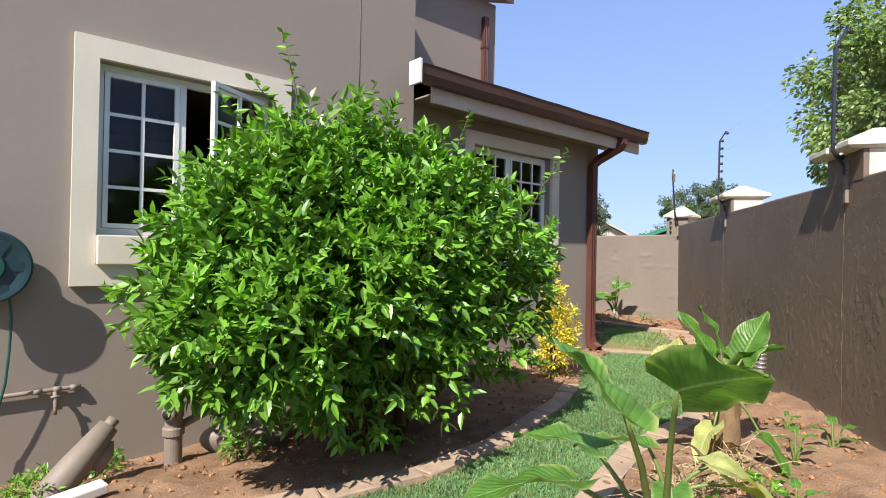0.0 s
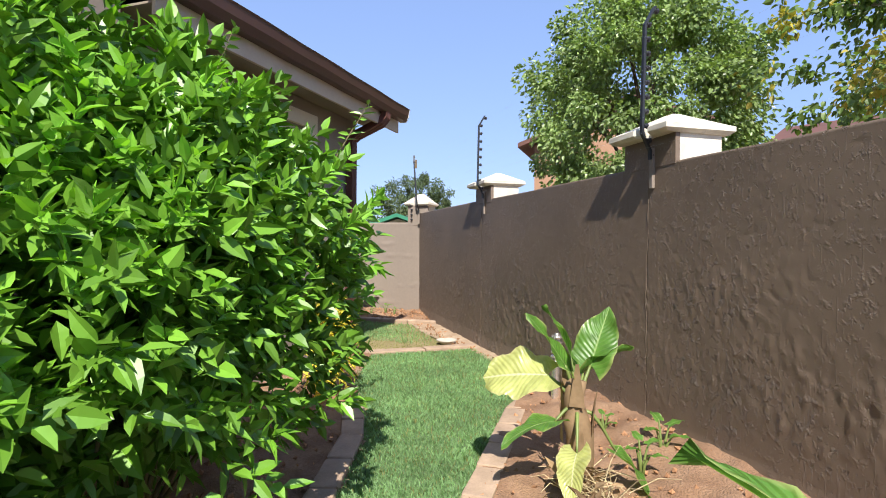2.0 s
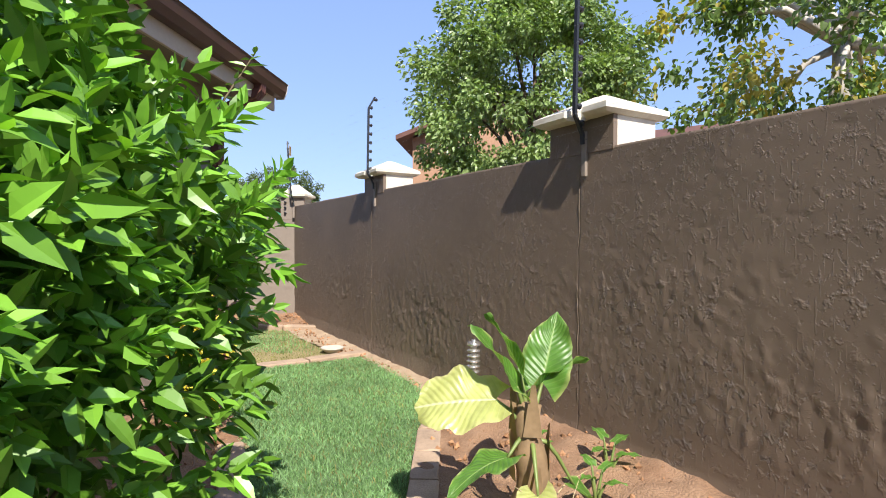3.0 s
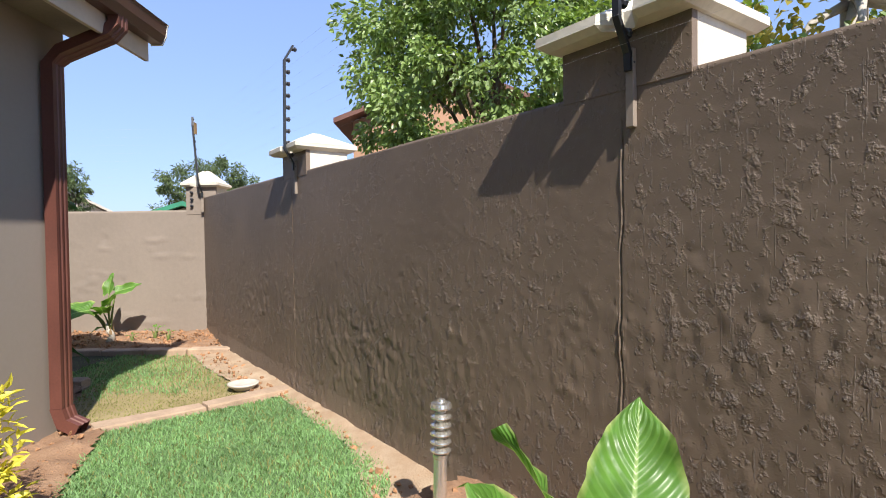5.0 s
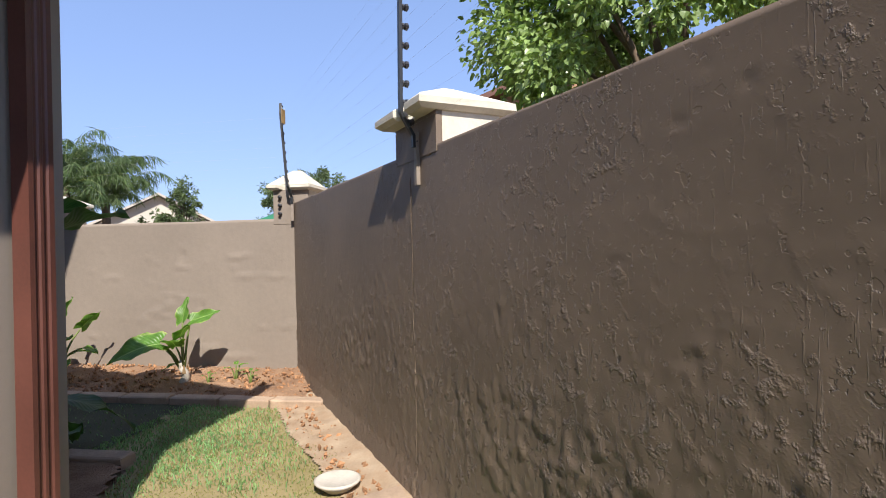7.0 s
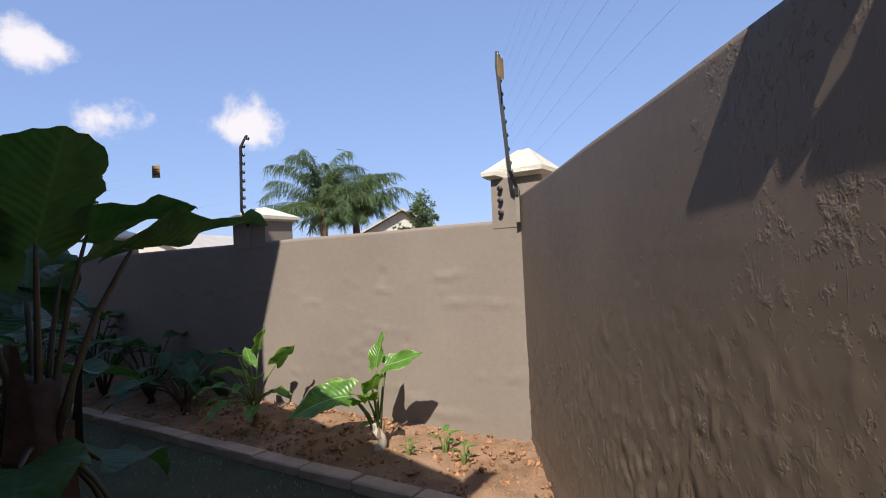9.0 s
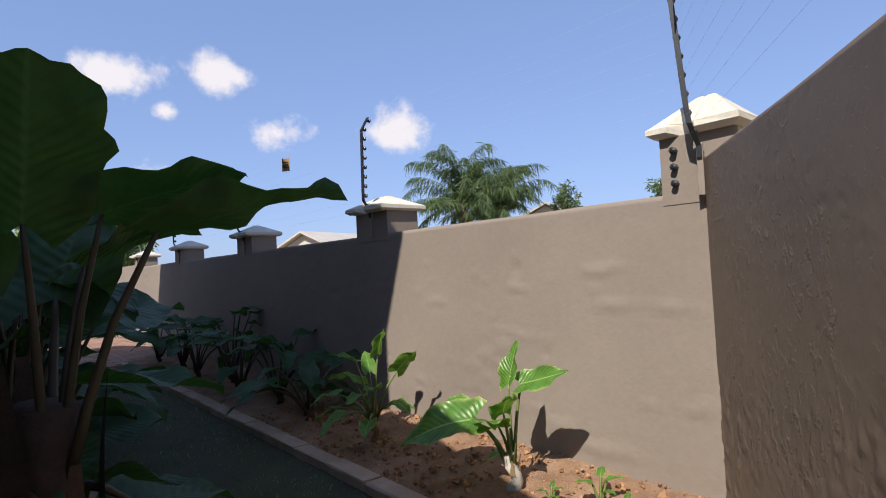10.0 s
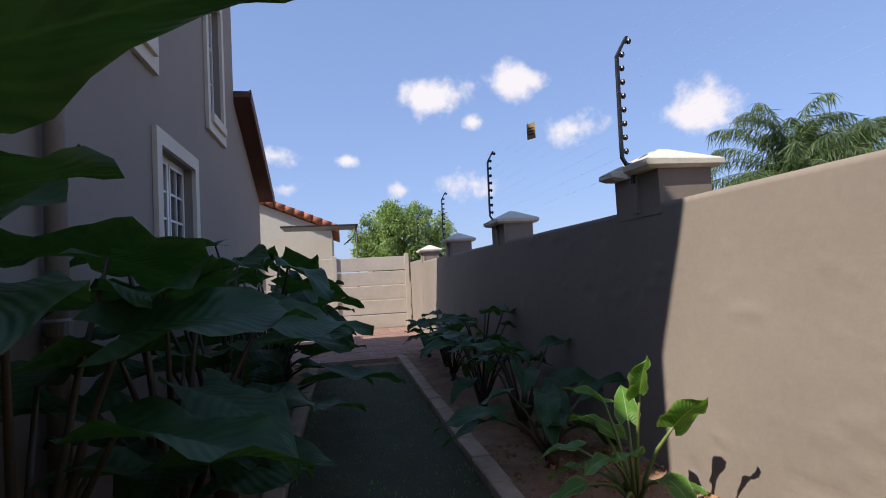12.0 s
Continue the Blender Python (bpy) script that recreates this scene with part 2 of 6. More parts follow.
M_farroof = mat("far_roof", (0.451, 0.41, 0.361), 0.8, 0.1, 1, 10)
M_greenroof = mat("green_sheet", (0.0228, 0.19, 0.106), 0.6)
M_dish = mat("cement_cover", (0.468, 0.425, 0.365), 0.8, 0.15, 8, 60)


def leaf_mat(name, base, vein, rim, rough=0.32, trans=0.3):
    """A large leaf: pale midrib and side veins, mottled blade and yellowing rim, from the leaf's own UV."""
    m = bpy.data.materials.new(name)
    m.use_nodes = True
    nt = m.node_tree
    N, L = nt.nodes, nt.links
    p = N["Principled BSDF"]
    p.inputs["Roughness"].default_value = rough
    p.inputs["Specular IOR Level"].default_value = 0.35
    uv = N.new("ShaderNodeUVMap")
    sep = N.new("ShaderNodeSeparateXYZ")
    L.new(uv.outputs["UV"], sep.inputs["Vector"])
    au = N.new("ShaderNodeMath"); au.operation = "ABSOLUTE"
    L.new(sep.outputs["X"], au.inputs[0])
    k = N.new("ShaderNodeMath"); k.operation = "MULTIPLY_ADD"
    k.inputs[1].default_value = -0.32
    L.new(au.outputs["Value"], k.inputs[0])
    L.new(sep.outputs["Y"], k.inputs[2])
    fr = N.new("ShaderNodeMath"); fr.operation = "MULTIPLY"
    fr.inputs[1].default_value = 78.0
    L.new(k.outputs["Value"], fr.inputs[0])
    sn = N.new("ShaderNodeMath"); sn.operation = "SINE"
    L.new(fr.outputs["Value"], sn.inputs[0])
    vm = N.new("ShaderNodeMapRange")
    vm.inputs["From Min"].default_value, vm.inputs["From Max"].default_value = 0.72, 1.0
    vm.inputs["To Max"].default_value = 0.14
    L.new(sn.outputs["Value"], vm.inputs["Value"])
    mid = N.new("ShaderNodeMapRange")
    mid.inputs["From Min"].default_value, mid.inputs["From Max"].default_value = 0.06, 0.02
    L.new(au.outputs["Value"], mid.inputs["Value"])
    mxv = N.new("ShaderNodeMath"); mxv.operation = "MAXIMUM"
    L.new(vm.outputs["Result"], mxv.inputs[0]); L.new(mid.outputs["Result"], mxv.inputs[1])
    no = N.new("ShaderNodeTexNoise")
    no.inputs["Scale"].default_value, no.inputs["Detail"].default_value = 14, 5
    tc = N.new("ShaderNodeTexCoord")
    L.new(tc.outputs["Object"], no.inputs["Vector"])
    mr = N.new("ShaderNodeMapRange")
    mr.inputs["From Min"].default_value, mr.inputs["From Max"].default_value = 0.3, 0.7
    L.new(no.outputs["Fac"], mr.inputs["Value"])
    c0 = N.new("ShaderNodeMixRGB")
    c0.inputs["Color1"].default_value = (*[c * 0.75 for c in base], 1)
    c0.inputs["Color2"].default_value = (*[min(1, c * 1.25) for c in base], 1)
    L.new(mr.outputs["Result"], c0.inputs["Fac"])
    c1 = N.new("ShaderNodeMixRGB")
    c1.inputs["Color2"].default_value = (*vein, 1)
    L.new(mxv.outputs["Value"], c1.inputs["Fac"]); L.new(c0.outputs["Color"], c1.inputs["Color1"])
    rm = N.new("ShaderNodeMapRange")
    rm.inputs["From Min"].default_value, rm.inputs["From Max"].default_value = 0.82, 1.0
    L.new(au.outputs["Value"], rm.inputs["Value"])
    rn = N.new("ShaderNodeMath"); rn.operation = "MULTIPLY"
    L.new(rm.outputs["Result"], rn.inputs[0]); L.new(mr.outputs["Result"], rn.inputs[1])
    c2 = N.new("ShaderNodeMixRGB")
    c2.inputs["Color2"].default_value = (*rim, 1)
    L.new(rn.outputs["Value"], c2.inputs["Fac"]); L.new(c1.outputs["Color"], c2.inputs["Color1"])
    L.new(c2.outputs["Color"], p.inputs["Base Color"])
    bp = N.new("ShaderNodeBump")
    bp.inputs["Strength"].default_value, bp.inputs["Distance"].default_value = 0.3, 0.004
    L.new(sn.outputs["Value"], bp.inputs["Height"])
    L.new(bp.outputs["Normal"], p.inputs["Normal"])
    tl = N.new("ShaderNodeBsdfTranslucent")
    br = N.new("ShaderNodeMixRGB"); br.blend_type = "MULTIPLY"
    br.inputs["Fac"].default_value = 1
    br.inputs["Color2"].default_value = (1.5, 1.6, 0.6, 1)
    L.new(c2.outputs["Color"], br.inputs["Color1"]); L.new(br.outputs["Color"], tl.inputs["Color"])
    ms = N.new("ShaderNodeMixShader")
    ms.inputs["Fac"].default_value = trans
    L.new(p.outputs["BSDF"], ms.inputs[1]); L.new(tl.outputs["BSDF"], ms.inputs[2])
    L.new(ms.outputs["Shader"], N["Material Output"].inputs["Surface"])
    return m


M_ear = leaf_mat("ear_leaf", (0.095, 0.212, 0.034), (0.28, 0.41, 0.14), (0.42, 0.45, 0.17), 0.34, 0.34)
M_ear_yel = leaf_mat("yellowing_ear_leaf", (0.426, 0.456, 0.152), (0.593, 0.593, 0.334), (0.547, 0.486, 0.258))
# ear leaf with shade put into its colour, for plants the house shades
M_ear_shaded = leaf_mat("ear_leaf_shaded", (0.0319, 0.0798, 0.0243), (0.0494, 0.106, 0.038), (0.0684, 0.106, 0.038), 0.5, 0.34)


# ---- mesh helpers ----
def link(name, verts, faces, material, parent=None, label="", smooth=False, uvs=None):
    me = bpy.data.meshes.new(name)
    me.from_pydata([tuple(v) for v in verts], [], faces)
    if uvs is not None:
        lay = me.uv_layers.new(name="UVMap")
        idx = np.empty(len(me.loops), dtype=np.int32)
        me.loops.foreach_get("vertex_index", idx)
        lay.data.foreach_set("uv", np.asarray(uvs, dtype=np.float32)[idx].ravel())
    if isinstance(material, (list, tuple)):
        for m in material:
            me.materials.append(m)
    else:
        me.materials.append(material)
    if smooth:
        me.polygons.foreach_set("use_smooth", [True] * len(me.polygons))
    me.update()
    ob = new(name, me)
    if parent:
        ob.parent = parent
    if label:
        ob["label"] = label
    return ob


def part(name, bm, material, parent=None, label="", smooth=False):
    me = bpy.data.meshes.new(name)
    bmesh.ops.recalc_face_normals(bm, faces=bm.faces)
    bm.to_mesh(me)
    bm.free()
    me.materials.append(material)
    if smooth:
        me.polygons.foreach_set("use_smooth", [True] * len(me.polygons))
    ob = new(name, me)
    if parent:
        ob.parent = parent
    if label:
        ob["label"] = label
    return ob


def empty(name, m=None, label="", category="", group="", kind=""):
    ob = new(name)
    ob.empty_display_size = 0.1
    if m is not None:
        ob.matrix_world = m
    return tagged(ob, label, category, group, kind)


def box(bm, x0, x1, y0, y1, z0, z1, bevel=0.0, m=None):
    r = bmesh.ops.create_cube(bm, size=1, matrix=Matrix.LocRotScale(((x0 + x1) / 2, (y0 + y1) / 2, (z0 + z1) / 2), None, (x1 - x0, y1 - y0, z1 - z0)))
    vs = r["verts"]
    if bevel:
        es = {e for v in vs for e in v.link_edges}
        out = bmesh.ops.bevel(bm, geom=list(es), offset=bevel, segments=2, affect="EDGES", profile=0.6)
        vs = list({v for f in out["faces"] for v in f.verts} | {v for v in vs if v.is_valid})
    if m is not None:
        bmesh.ops.transform(bm, matrix=m, verts=vs)
    return bm


def box_part(name, dims, material, parent=None, label="", bevel=0.0, m=None):
    return part(name, box(bmesh.new(), *dims, bevel=bevel, m=m), material, parent, label)


def tube_data(pts, r, n=8, cap=True):
    """Vertices and faces of a tube along points; r is one radius or one a point."""
    P = [Vector(p) for p in pts]
    R = list(r) if isinstance(r, (list, tuple)) else [r] * len(P)
    vs, fs = [], []
    up = Vector((0.13, 0.31, 0.94))
    for i, p in enumerate(P):
        d = (P[min(i + 1, len(P) - 1)] - P[max(i - 1, 0)]).normalized()
        if abs(d.dot(up)) > 0.97:
            up = Vector((0.9, 0.4, 0.1))
        a = d.cross(up).normalized()
        b = d.cross(a)
        for k in range(n):
            t = 2 * math.pi * k / n
            vs.append(p + (a * math.cos(t) + b * math.sin(t)) * R[i])
    for i in range(len(P) - 1):
        for k in range(n):
            fs.append((i * n + k, i * n + (k + 1) % n, (i + 1) * n + (k + 1) % n, (i + 1) * n + k))
    if cap:
        fs.append(tuple(range(n))[::-1])
        fs.append(tuple(range((len(P) - 1) * n, len(P) * n)))
    return vs, fs


def tube(name, pts, r, material, parent=None, label="", n=8):
    vs, fs = tube_data(pts, r, n)
    return link(name, vs, fs, material, parent, label, smooth=True)


def join_data(items):
    V, F = [], []
    for vs, fs in items:
        o = len(V)
        V += list(vs)
        F += [tuple(i + o for i in f) for f in fs]
    return V, F


def lathe_data(profile, n=20):
    vs, fs = [], []
    for r, z in profile:
        for k in range(n):
            t = 2 * math.pi * k / n
            vs.append((r * math.cos(t), r * math.sin(t), z))
    for i in range(len(profile) - 1):
        for k in range(n):
            fs.append((i * n + k, i * n + (k + 1) % n, (i + 1) * n + (k + 1) % n, (i + 1) * n + k))
    fs.append(tuple(range(n))[::-1])
    fs.append(tuple(range((len(profile) - 1) * n, len(profile) * n)))
    return vs, fs


RNG = np.random.default_rng(7)


def vnoise(x, y, seed=0):
    """Smooth value noise in two dimensions, 0 to 1."""
    xi, yi = np.floor(x).astype(np.int64), np.floor(y).astype(np.int64)
    fx, fy = x - xi, y - yi
    fx, fy = fx * fx * (3 - 2 * fx), fy * fy * (3 - 2 * fy)

    def h(a, b):
        v = (a * 374761393 + b * 668265263 + seed * 144665) & 0xFFFFFFFF
        v = ((v ^ (v >> 13)) * 1274126177) & 0xFFFFFFFF
        return ((v ^ (v >> 16)) & 0xFFFF) / 65535.0
    return (h(xi, yi) * (1 - fx) + h(xi + 1, yi) * fx) * (1 - fy) + (h(xi, yi + 1) * (1 - fx) + h(xi + 1, yi + 1) * fx) * fy


def fbm(x, y, seed=0, octaves=4):
    s, a, t = 0, 0.5, 0
    for i in range(octaves):
        s = s + a * vnoise(x * 2 ** i, y * 2 ** i, seed + i)
        t += a
        a *= 0.5
    return s / t


def grid_faces(nu, nv):
    i = np.arange(nu - 1)[:, None] * nv + np.arange(nv - 1)[None, :]
    return np.stack([i, i + nv, i + nv + 1, i + 1], -1).reshape(-1, 4).tolist()


def frame_of(origin, along, out):
    """A pose with x along, y out and z up."""
    a, o = Vector(along).normalized(), Vector(out).normalized()
    m = Matrix((a, o, Vector((0, 0, 1)))).transposed().to_4x4()
    m.translation = Vector(origin)
    return m


# ---- ground ----
bm = bmesh.new()
bmesh.ops.create_grid(bm, x_segments=8, y_segments=8, size=1500, matrix=Matrix.Translation((0, 0, -0.28)))
tagged(part("ground", bm, M_ground), "dry sandy ground reaching to the horizon", "ground", kind="structure")


def patch(name, outline, material, height, cell, label, category, rough=0.02, seed=1):
    """A sheet of ground inside an outline polygon with an uneven surface; height is a function of x, y arrays."""
    ox, oy = [p[0] for p in outline], [p[1] for p in outline]
    xs = np.arange(min(ox), max(ox) + cell, cell)
    ys = np.arange(min(oy), max(oy) + cell, cell)
    X, Y = np.meshgrid(xs, ys, indexing="ij")
    inside = in_poly(X, Y, outline)
    Z = height(X, Y) + rough * (fbm(X * 7, Y * 7, seed) - 0.5) * 2
    V = np.stack([X, Y, Z], -1).reshape(-1, 3)
    F = np.array(grid_faces(len(xs), len(ys)))
    ok = inside.ravel()
    F = F[ok[F].sum(1) >= 2]
    used = np.unique(F)
    remap = -np.ones(len(V), dtype=int)
    remap[used] = np.arange(len(used))
    return tagged(link(name, V[used], remap[F].tolist(), material, smooth=True), label, category, kind="structure")


def in_poly(X, Y, poly):
    r = np.zeros(X.shape, bool)
    n = len(poly)
    for i in range(n):
        x0, y0 = poly[i]
        x1, y1 = poly[(i + 1) % n]
        c = ((y0 > Y) != (y1 > Y)) & (X < (x1 - x0) * (Y - y0) / ((y1 - y0) or 1e-9) + x0)
        r ^= c
    return r


def wall_y(x):
    """The line of the street wall's face."""
    return 4.92 + (x - 10.1) * 0.7071


def house_soil(x, y):
    """The bed by the house: level at the kerb, sunk towards the wall beside the drain pipes."""
    return -0.005 + np.clip((y - 2.7) * 0.03, 0, 0.04) - np.clip((y - 3.05) * 0.19, 0, 0.2) * np.clip((3.0 - x) / 1.2, 0, 1)


LAWN = [(-5.5, -5.2), (-2.5, -2.6), (0.4, 0.2), (2.3, 1.62), (3.3, 1.93), (4.9, 2.06), (5.6, 2.02), (6.2, 2.18), (7.35, 2.98), (6.45, 4.1), (5.2, 3.66), (4.5, 3.17), (3.9, 2.87), (2.75, 2.5), (2.0, 2.41), (1.4, 2.52), (0.2, 2.85), (-5.5, 3.0)]
PATCH = [(6.6, 4.25), (7.5, 3.1), (9.05, 4.22), (9.05, 4.7), (9.05, 5.5), (7.78, 5.5), (7.78, 5.0), (6.62, 4.6)]
SOIL_L = [(-5.5, 2.95), (0.2, 2.83), (1.4, 2.50), (2.0, 2.39), (2.75, 2.48), (3.9, 2.85), (4.5, 3.15), (5.2, 3.64), (6.45, 4.08), (6.7, 4.45), (-5.5, 4.45)]
SOIL_R = [(-5.5, -6.1), (-5.5, -5.1), (-2.5, -2.5), (0.4, 0.15), (2.3, 1.6), (3.3, 1.92), (4.9, 2.05), (5.25, 2.02), (5.35, 1.5), (0.5, -1.95)]
SAND = [(5.2, 1.35), (5.15, 2.10), (5.6, 2.16), (6.15, 2.34), (7.25, 3.10), (7.4, 3.42), (7.9, 3.80), (8.4, 4.22), (9.0, 4.6), (9.4, 4.6), (9.5, 4.3)]
patch("lawn", LAWN, M_turf, lambda x, y: 0 * x - 0.005, 0.06, "short green lawn turf between planted beds", "lawn", 0.008)
patch("lawn", [(7.78, 5.4), (9.05, 5.4), (9.05, 13.7), (7.78, 13.7)], M_turf_shaded, lambda x, y: 0 * x - 0.006, 0.08, "thin turf of the narrow path beside the house, coloured dark for its shade", "lawn", 0.008, 6)
patch("lawn", PATCH, M_moss, lambda x, y: 0 * x - 0.012, 0.05, "thin patchy turf on mossy soil", "lawn", 0.012, 5)
patch("soil_bed", SOIL_L, M_soil, house_soil, 0.035, "loose red-brown garden soil against the house", "soil", 0.035, 9)
patch("soil_bed", SOIL_R, M_soil, lambda x, y: 0.02 + np.clip((wall_y(x) + 0.85 - y) * 0.16, 0, 0.12), 0.035, "loose red-brown soil bed along the street wall", "soil", 0.035, 13)
patch("subsoil", [(-5.6, -6.25), (0.5, -1.95), (9.9, 4.75), (9.9, 14.6), (6.7, 14.6), (6.7, 4.4), (3.3, 4.38), (3.1, 2.75), (-5.6, 2.9)], M_soil, lambda x, y: 0 * x - 0.05, 0.15, "bare soil below the lawn and beds", "soil", 0.004, 29)
patch("sand_strip", SAND, M_sand, lambda x, y: 0.002 + np.clip((wall_y(x) + 0.25 - y) * 0.15, 0, 0.05), 0.025, "sandy strip at the foot of the wall", "soil", 0.012, 17)
patch("soil_bed", [(9.16, 4.15), (10.15, 4.85), (10.15, 14.6), (9.2, 14.6)], M_soil, lambda x, y: 0.03 + np.clip((x - 9.2) * 0.1, 0, 0.08), 0.035, "loose red soil bed along the side wall", "soil", 0.04, 21)
patch("soil_bed", [(6.6, 4.5), (7.66, 5.0), (7.66, 13.8), (6.6, 13.8)], M_soil, lambda x, y: 0.03 + 0 * x, 0.06, "shaded soil bed beside the house", "soil", 0.03, 25)


def clods(outline, n, lo, hi, zf, seed):
    g = np.random.default_rng(seed)
    ox, oy = [p[0] for p in outline], [p[1] for p in outline]
    items = []
    while len(items) < n:
        x, y = g.uniform(min(ox), max(ox)), g.uniform(min(oy), max(oy))
        if not in_poly(np.array([x]), np.array([y]), outline)[0]:
            continue
        r = lo + (hi - lo) * g.random() ** 3
        q = Euler(g.uniform(0, 6, 3)).to_matrix()
        s = g.uniform(0.6, 1.2, 3)
        z = zf(np.array([x]), np.array([y]))[0] + r * 0.3
        vs = [Vector((x, y, z)) + q @ Vector((v[0] * s[0], v[1] * s[1], v[2] * s[2])) * r * g.uniform(0.8, 1.2) for v in OCT]
        items.append((vs, OCT_F))
    return join_data(items)


OCT = [(1, 0, 0), (-1, 0, 0), (0, 1, 0), (0, -1, 0), (0, 0, 1), (0, 0, -1)]
OCT_F = [(0, 2, 4), (2, 1, 4), (1, 3, 4), (3, 0, 4), (2, 0, 5), (1, 2, 5), (3, 1, 5), (0, 3, 5)]
for outline, n, zf, sd in ((SOIL_L, 2500, house_soil, 31), (SOIL_R, 3000, lambda x, y: 0.02 + np.clip((wall_y(x) + 0.85 - y) * 0.16, 0, 0.12), 32),
                           ([(9.2, 4.3), (10.1, 4.9), (10.1, 9), (9.2, 9)], 2200, lambda x, y: 0.03 + np.clip((x - 9.2) * 0.1, 0, 0.08), 33), (SAND, 700, lambda x, y: 0 * x + 0.01, 34)):
    v, f = clods(outline, n, 0.004, 0.028, zf, sd)
    tagged(link("soil_clods", v, f, M_clod), "crumbs and clods of dry red soil on the bed", "soil clods", kind="stuff")


def blades(outline, density, hmin, hmax, material, label, seed, mask=None, z0=0.0):
    """Grass as single bent blades of two triangles, joined."""
    g = np.random.default_rng(seed)
    ox, oy = [p[0] for p in outline], [p[1] for p in outline]
    n = int((max(ox) - min(ox)) * (max(oy) - min(oy)) * density)
    x, y = g.uniform(min(ox), max(ox), n), g.uniform(min(oy), max(oy), n)
    ok = in_poly(x, y, outline)
    if mask is not None:
        ok &= mask(x, y) > g.random(n)
    x, y = x[ok], y[ok]
    n = len(x)
    a = g.uniform(0, 2 * np.pi, n)
    h = g.uniform(hmin, hmax, n) * (0.7 + 0.6 * fbm(x * 2, y * 2, seed))
    w = g.uniform(0.0025, 0.0045, n)
    l = g.uniform(0.2, 1.0, n) * h
    b = g.uniform(0, 2 * np.pi, n)
    cx, cy = np.cos(a) * w, np.sin(a) * w
    z = np.full(n, z0 - 0.01)
    mx, my = x + np.cos(b) * l * 0.35, y + np.sin(b) * l * 0.35
    tx, ty = x + np.cos(b) * l, y + np.sin(b) * l
    V = np.stack([np.stack([x - cx, y - cy, z], -1), np.stack([x + cx, y + cy, z], -1),
                  np.stack([mx + cx * 0.8, my + cy * 0.8, z + h * 0.65], -1), np.stack([mx - cx * 0.8, my - cy * 0.8, z + h * 0.65], -1),
                  np.stack([tx, ty, z + h], -1)], 1).reshape(-1, 3)
    i = np.arange(n)[:, None] * 5
    quads = (i + np.array([[0, 1, 2, 3]])).tolist()
    tris = (i + np.array([[3, 2, 4]])).tolist()
    return tagged(link("grass", V, quads + tris, material), label, "grass", kind="stuff")


LAWN_NEAR = [(1.0, 0.72), (2.3, 1.62), (3.3, 1.93), (4.9, 2.06), (5.6, 2.02), (6.2, 2.18), (7.35, 2.98), (6.45, 4.1), (5.2, 3.66), (4.5, 3.17), (3.9, 2.87), (2.75, 2.5), (2.0, 2.41), (1.4, 2.52), (1.0, 2.62)]
blades(LAWN_NEAR, 9000, 0.02, 0.042, M_grass, "short green lawn grass", 41)
blades(LAWN_NEAR, 700, 0.02, 0.045, M_grass_dry, "straw-coloured blades among the lawn", 42)


def patch_mask(x, y):
    """Thick grass away from the kerb and the trodden strip by the wall."""
    n = fbm(x * 1.6, y * 1.6, 77)
    d = (y - wall_y(x)) / 0.9
    k = (x - 6.5) * 0.755 + (y - 4.2) * 0.656
    return np.clip((n - 0.42) * 3 + (k - 0.75) * 2.2, 0, 1) * np.clip(d - 0.4, 0, 1)


blades(PATCH, 3200, 0.015, 0.04, M_grass, "patchy green grass on thin soil", 43, patch_mask)
blades([(7.78, 5.3), (9.05, 5.3), (9.05, 13.7), (7.78, 13.7)], 260, 0.012, 0.03, M_grass, "sparse grass on the path coloured dark for shade", 45)
blades([(6.6, 4.25), (7.5, 3.1), (9.05, 4.22), (9.05, 5.5), (7.0, 4.7)], 2600, 0.006, 0.014, M_grass_dry, "short brownish grass on thin soil", 44)


def kerb(name, pts, width, height, length, label, z=0.0):
    """A kerb of separate pieces laid along a line."""
    root = empty(name, label=label, category="kerb", kind="structure")
    P = [Vector((*p, 0)) for p in pts]
    g = random.Random(len(pts) * 13 + int(width * 100))
    meshes = []
    for k in range(3):
        bm = bmesh.new()
        box(bm, -length / 2 + 0.006, length / 2 - 0.006, -width / 2, width / 2, -0.1, height, bevel=0.014)
        for v in bm.verts:
            v.co += Vector((g.uniform(-1, 1), g.uniform(-1, 1), g.uniform(-1, 1))) * 0.004
        me = bpy.data.meshes.new("kerb_stone")
        bm.to_mesh(me)
        bm.free()
        me.materials.append(M_kerb)
        meshes.append(me)
    for a, b in zip(P, P[1:]):
        d = b - a
        ang = math.atan2(d.y, d.x)
        n = max(1, round(d.length / length))
        for i in range(n):
            c = a + d * ((i + 0.5) / n)
            ob = new("kerb_stone", meshes[g.randrange(3)])
            ob.matrix_world = pose(c.x, c.y, z + g.uniform(-0.004, 0.004), g.uniform(-1.2, 1.2), g.uniform(-1, 1), math.degrees(ang) + g.uniform(-1, 1)) @ Matrix.Diagonal((d.length / n / length, 1, 1, 1))
            ob.parent = root
    return root


kerb("lawn_edging", [(-2.5, -2.6), (0.4, 0.17), (2.3, 1.6), (3.3, 1.91), (4.9, 2.04), (5.3, 2.0)], 0.16, 0.035, 0.42, "pinkish concrete edging between lawn and soil bed")
kerb("lawn_edging", [(-2.5, 3.0), (0.2, 2.91), (1.4, 2.58), (2.0, 2.48), (2.75, 2.57), (3.9, 2.94), (4.5, 3.25)], 0.16, 0.035, 0.42, "shaded concrete edging below the green bush")
kerb("cross_kerb", [(6.5, 4.2), (7.5, 3.05)], 0.16, 0.035, 0.76, "pale concrete strip across the lawn")
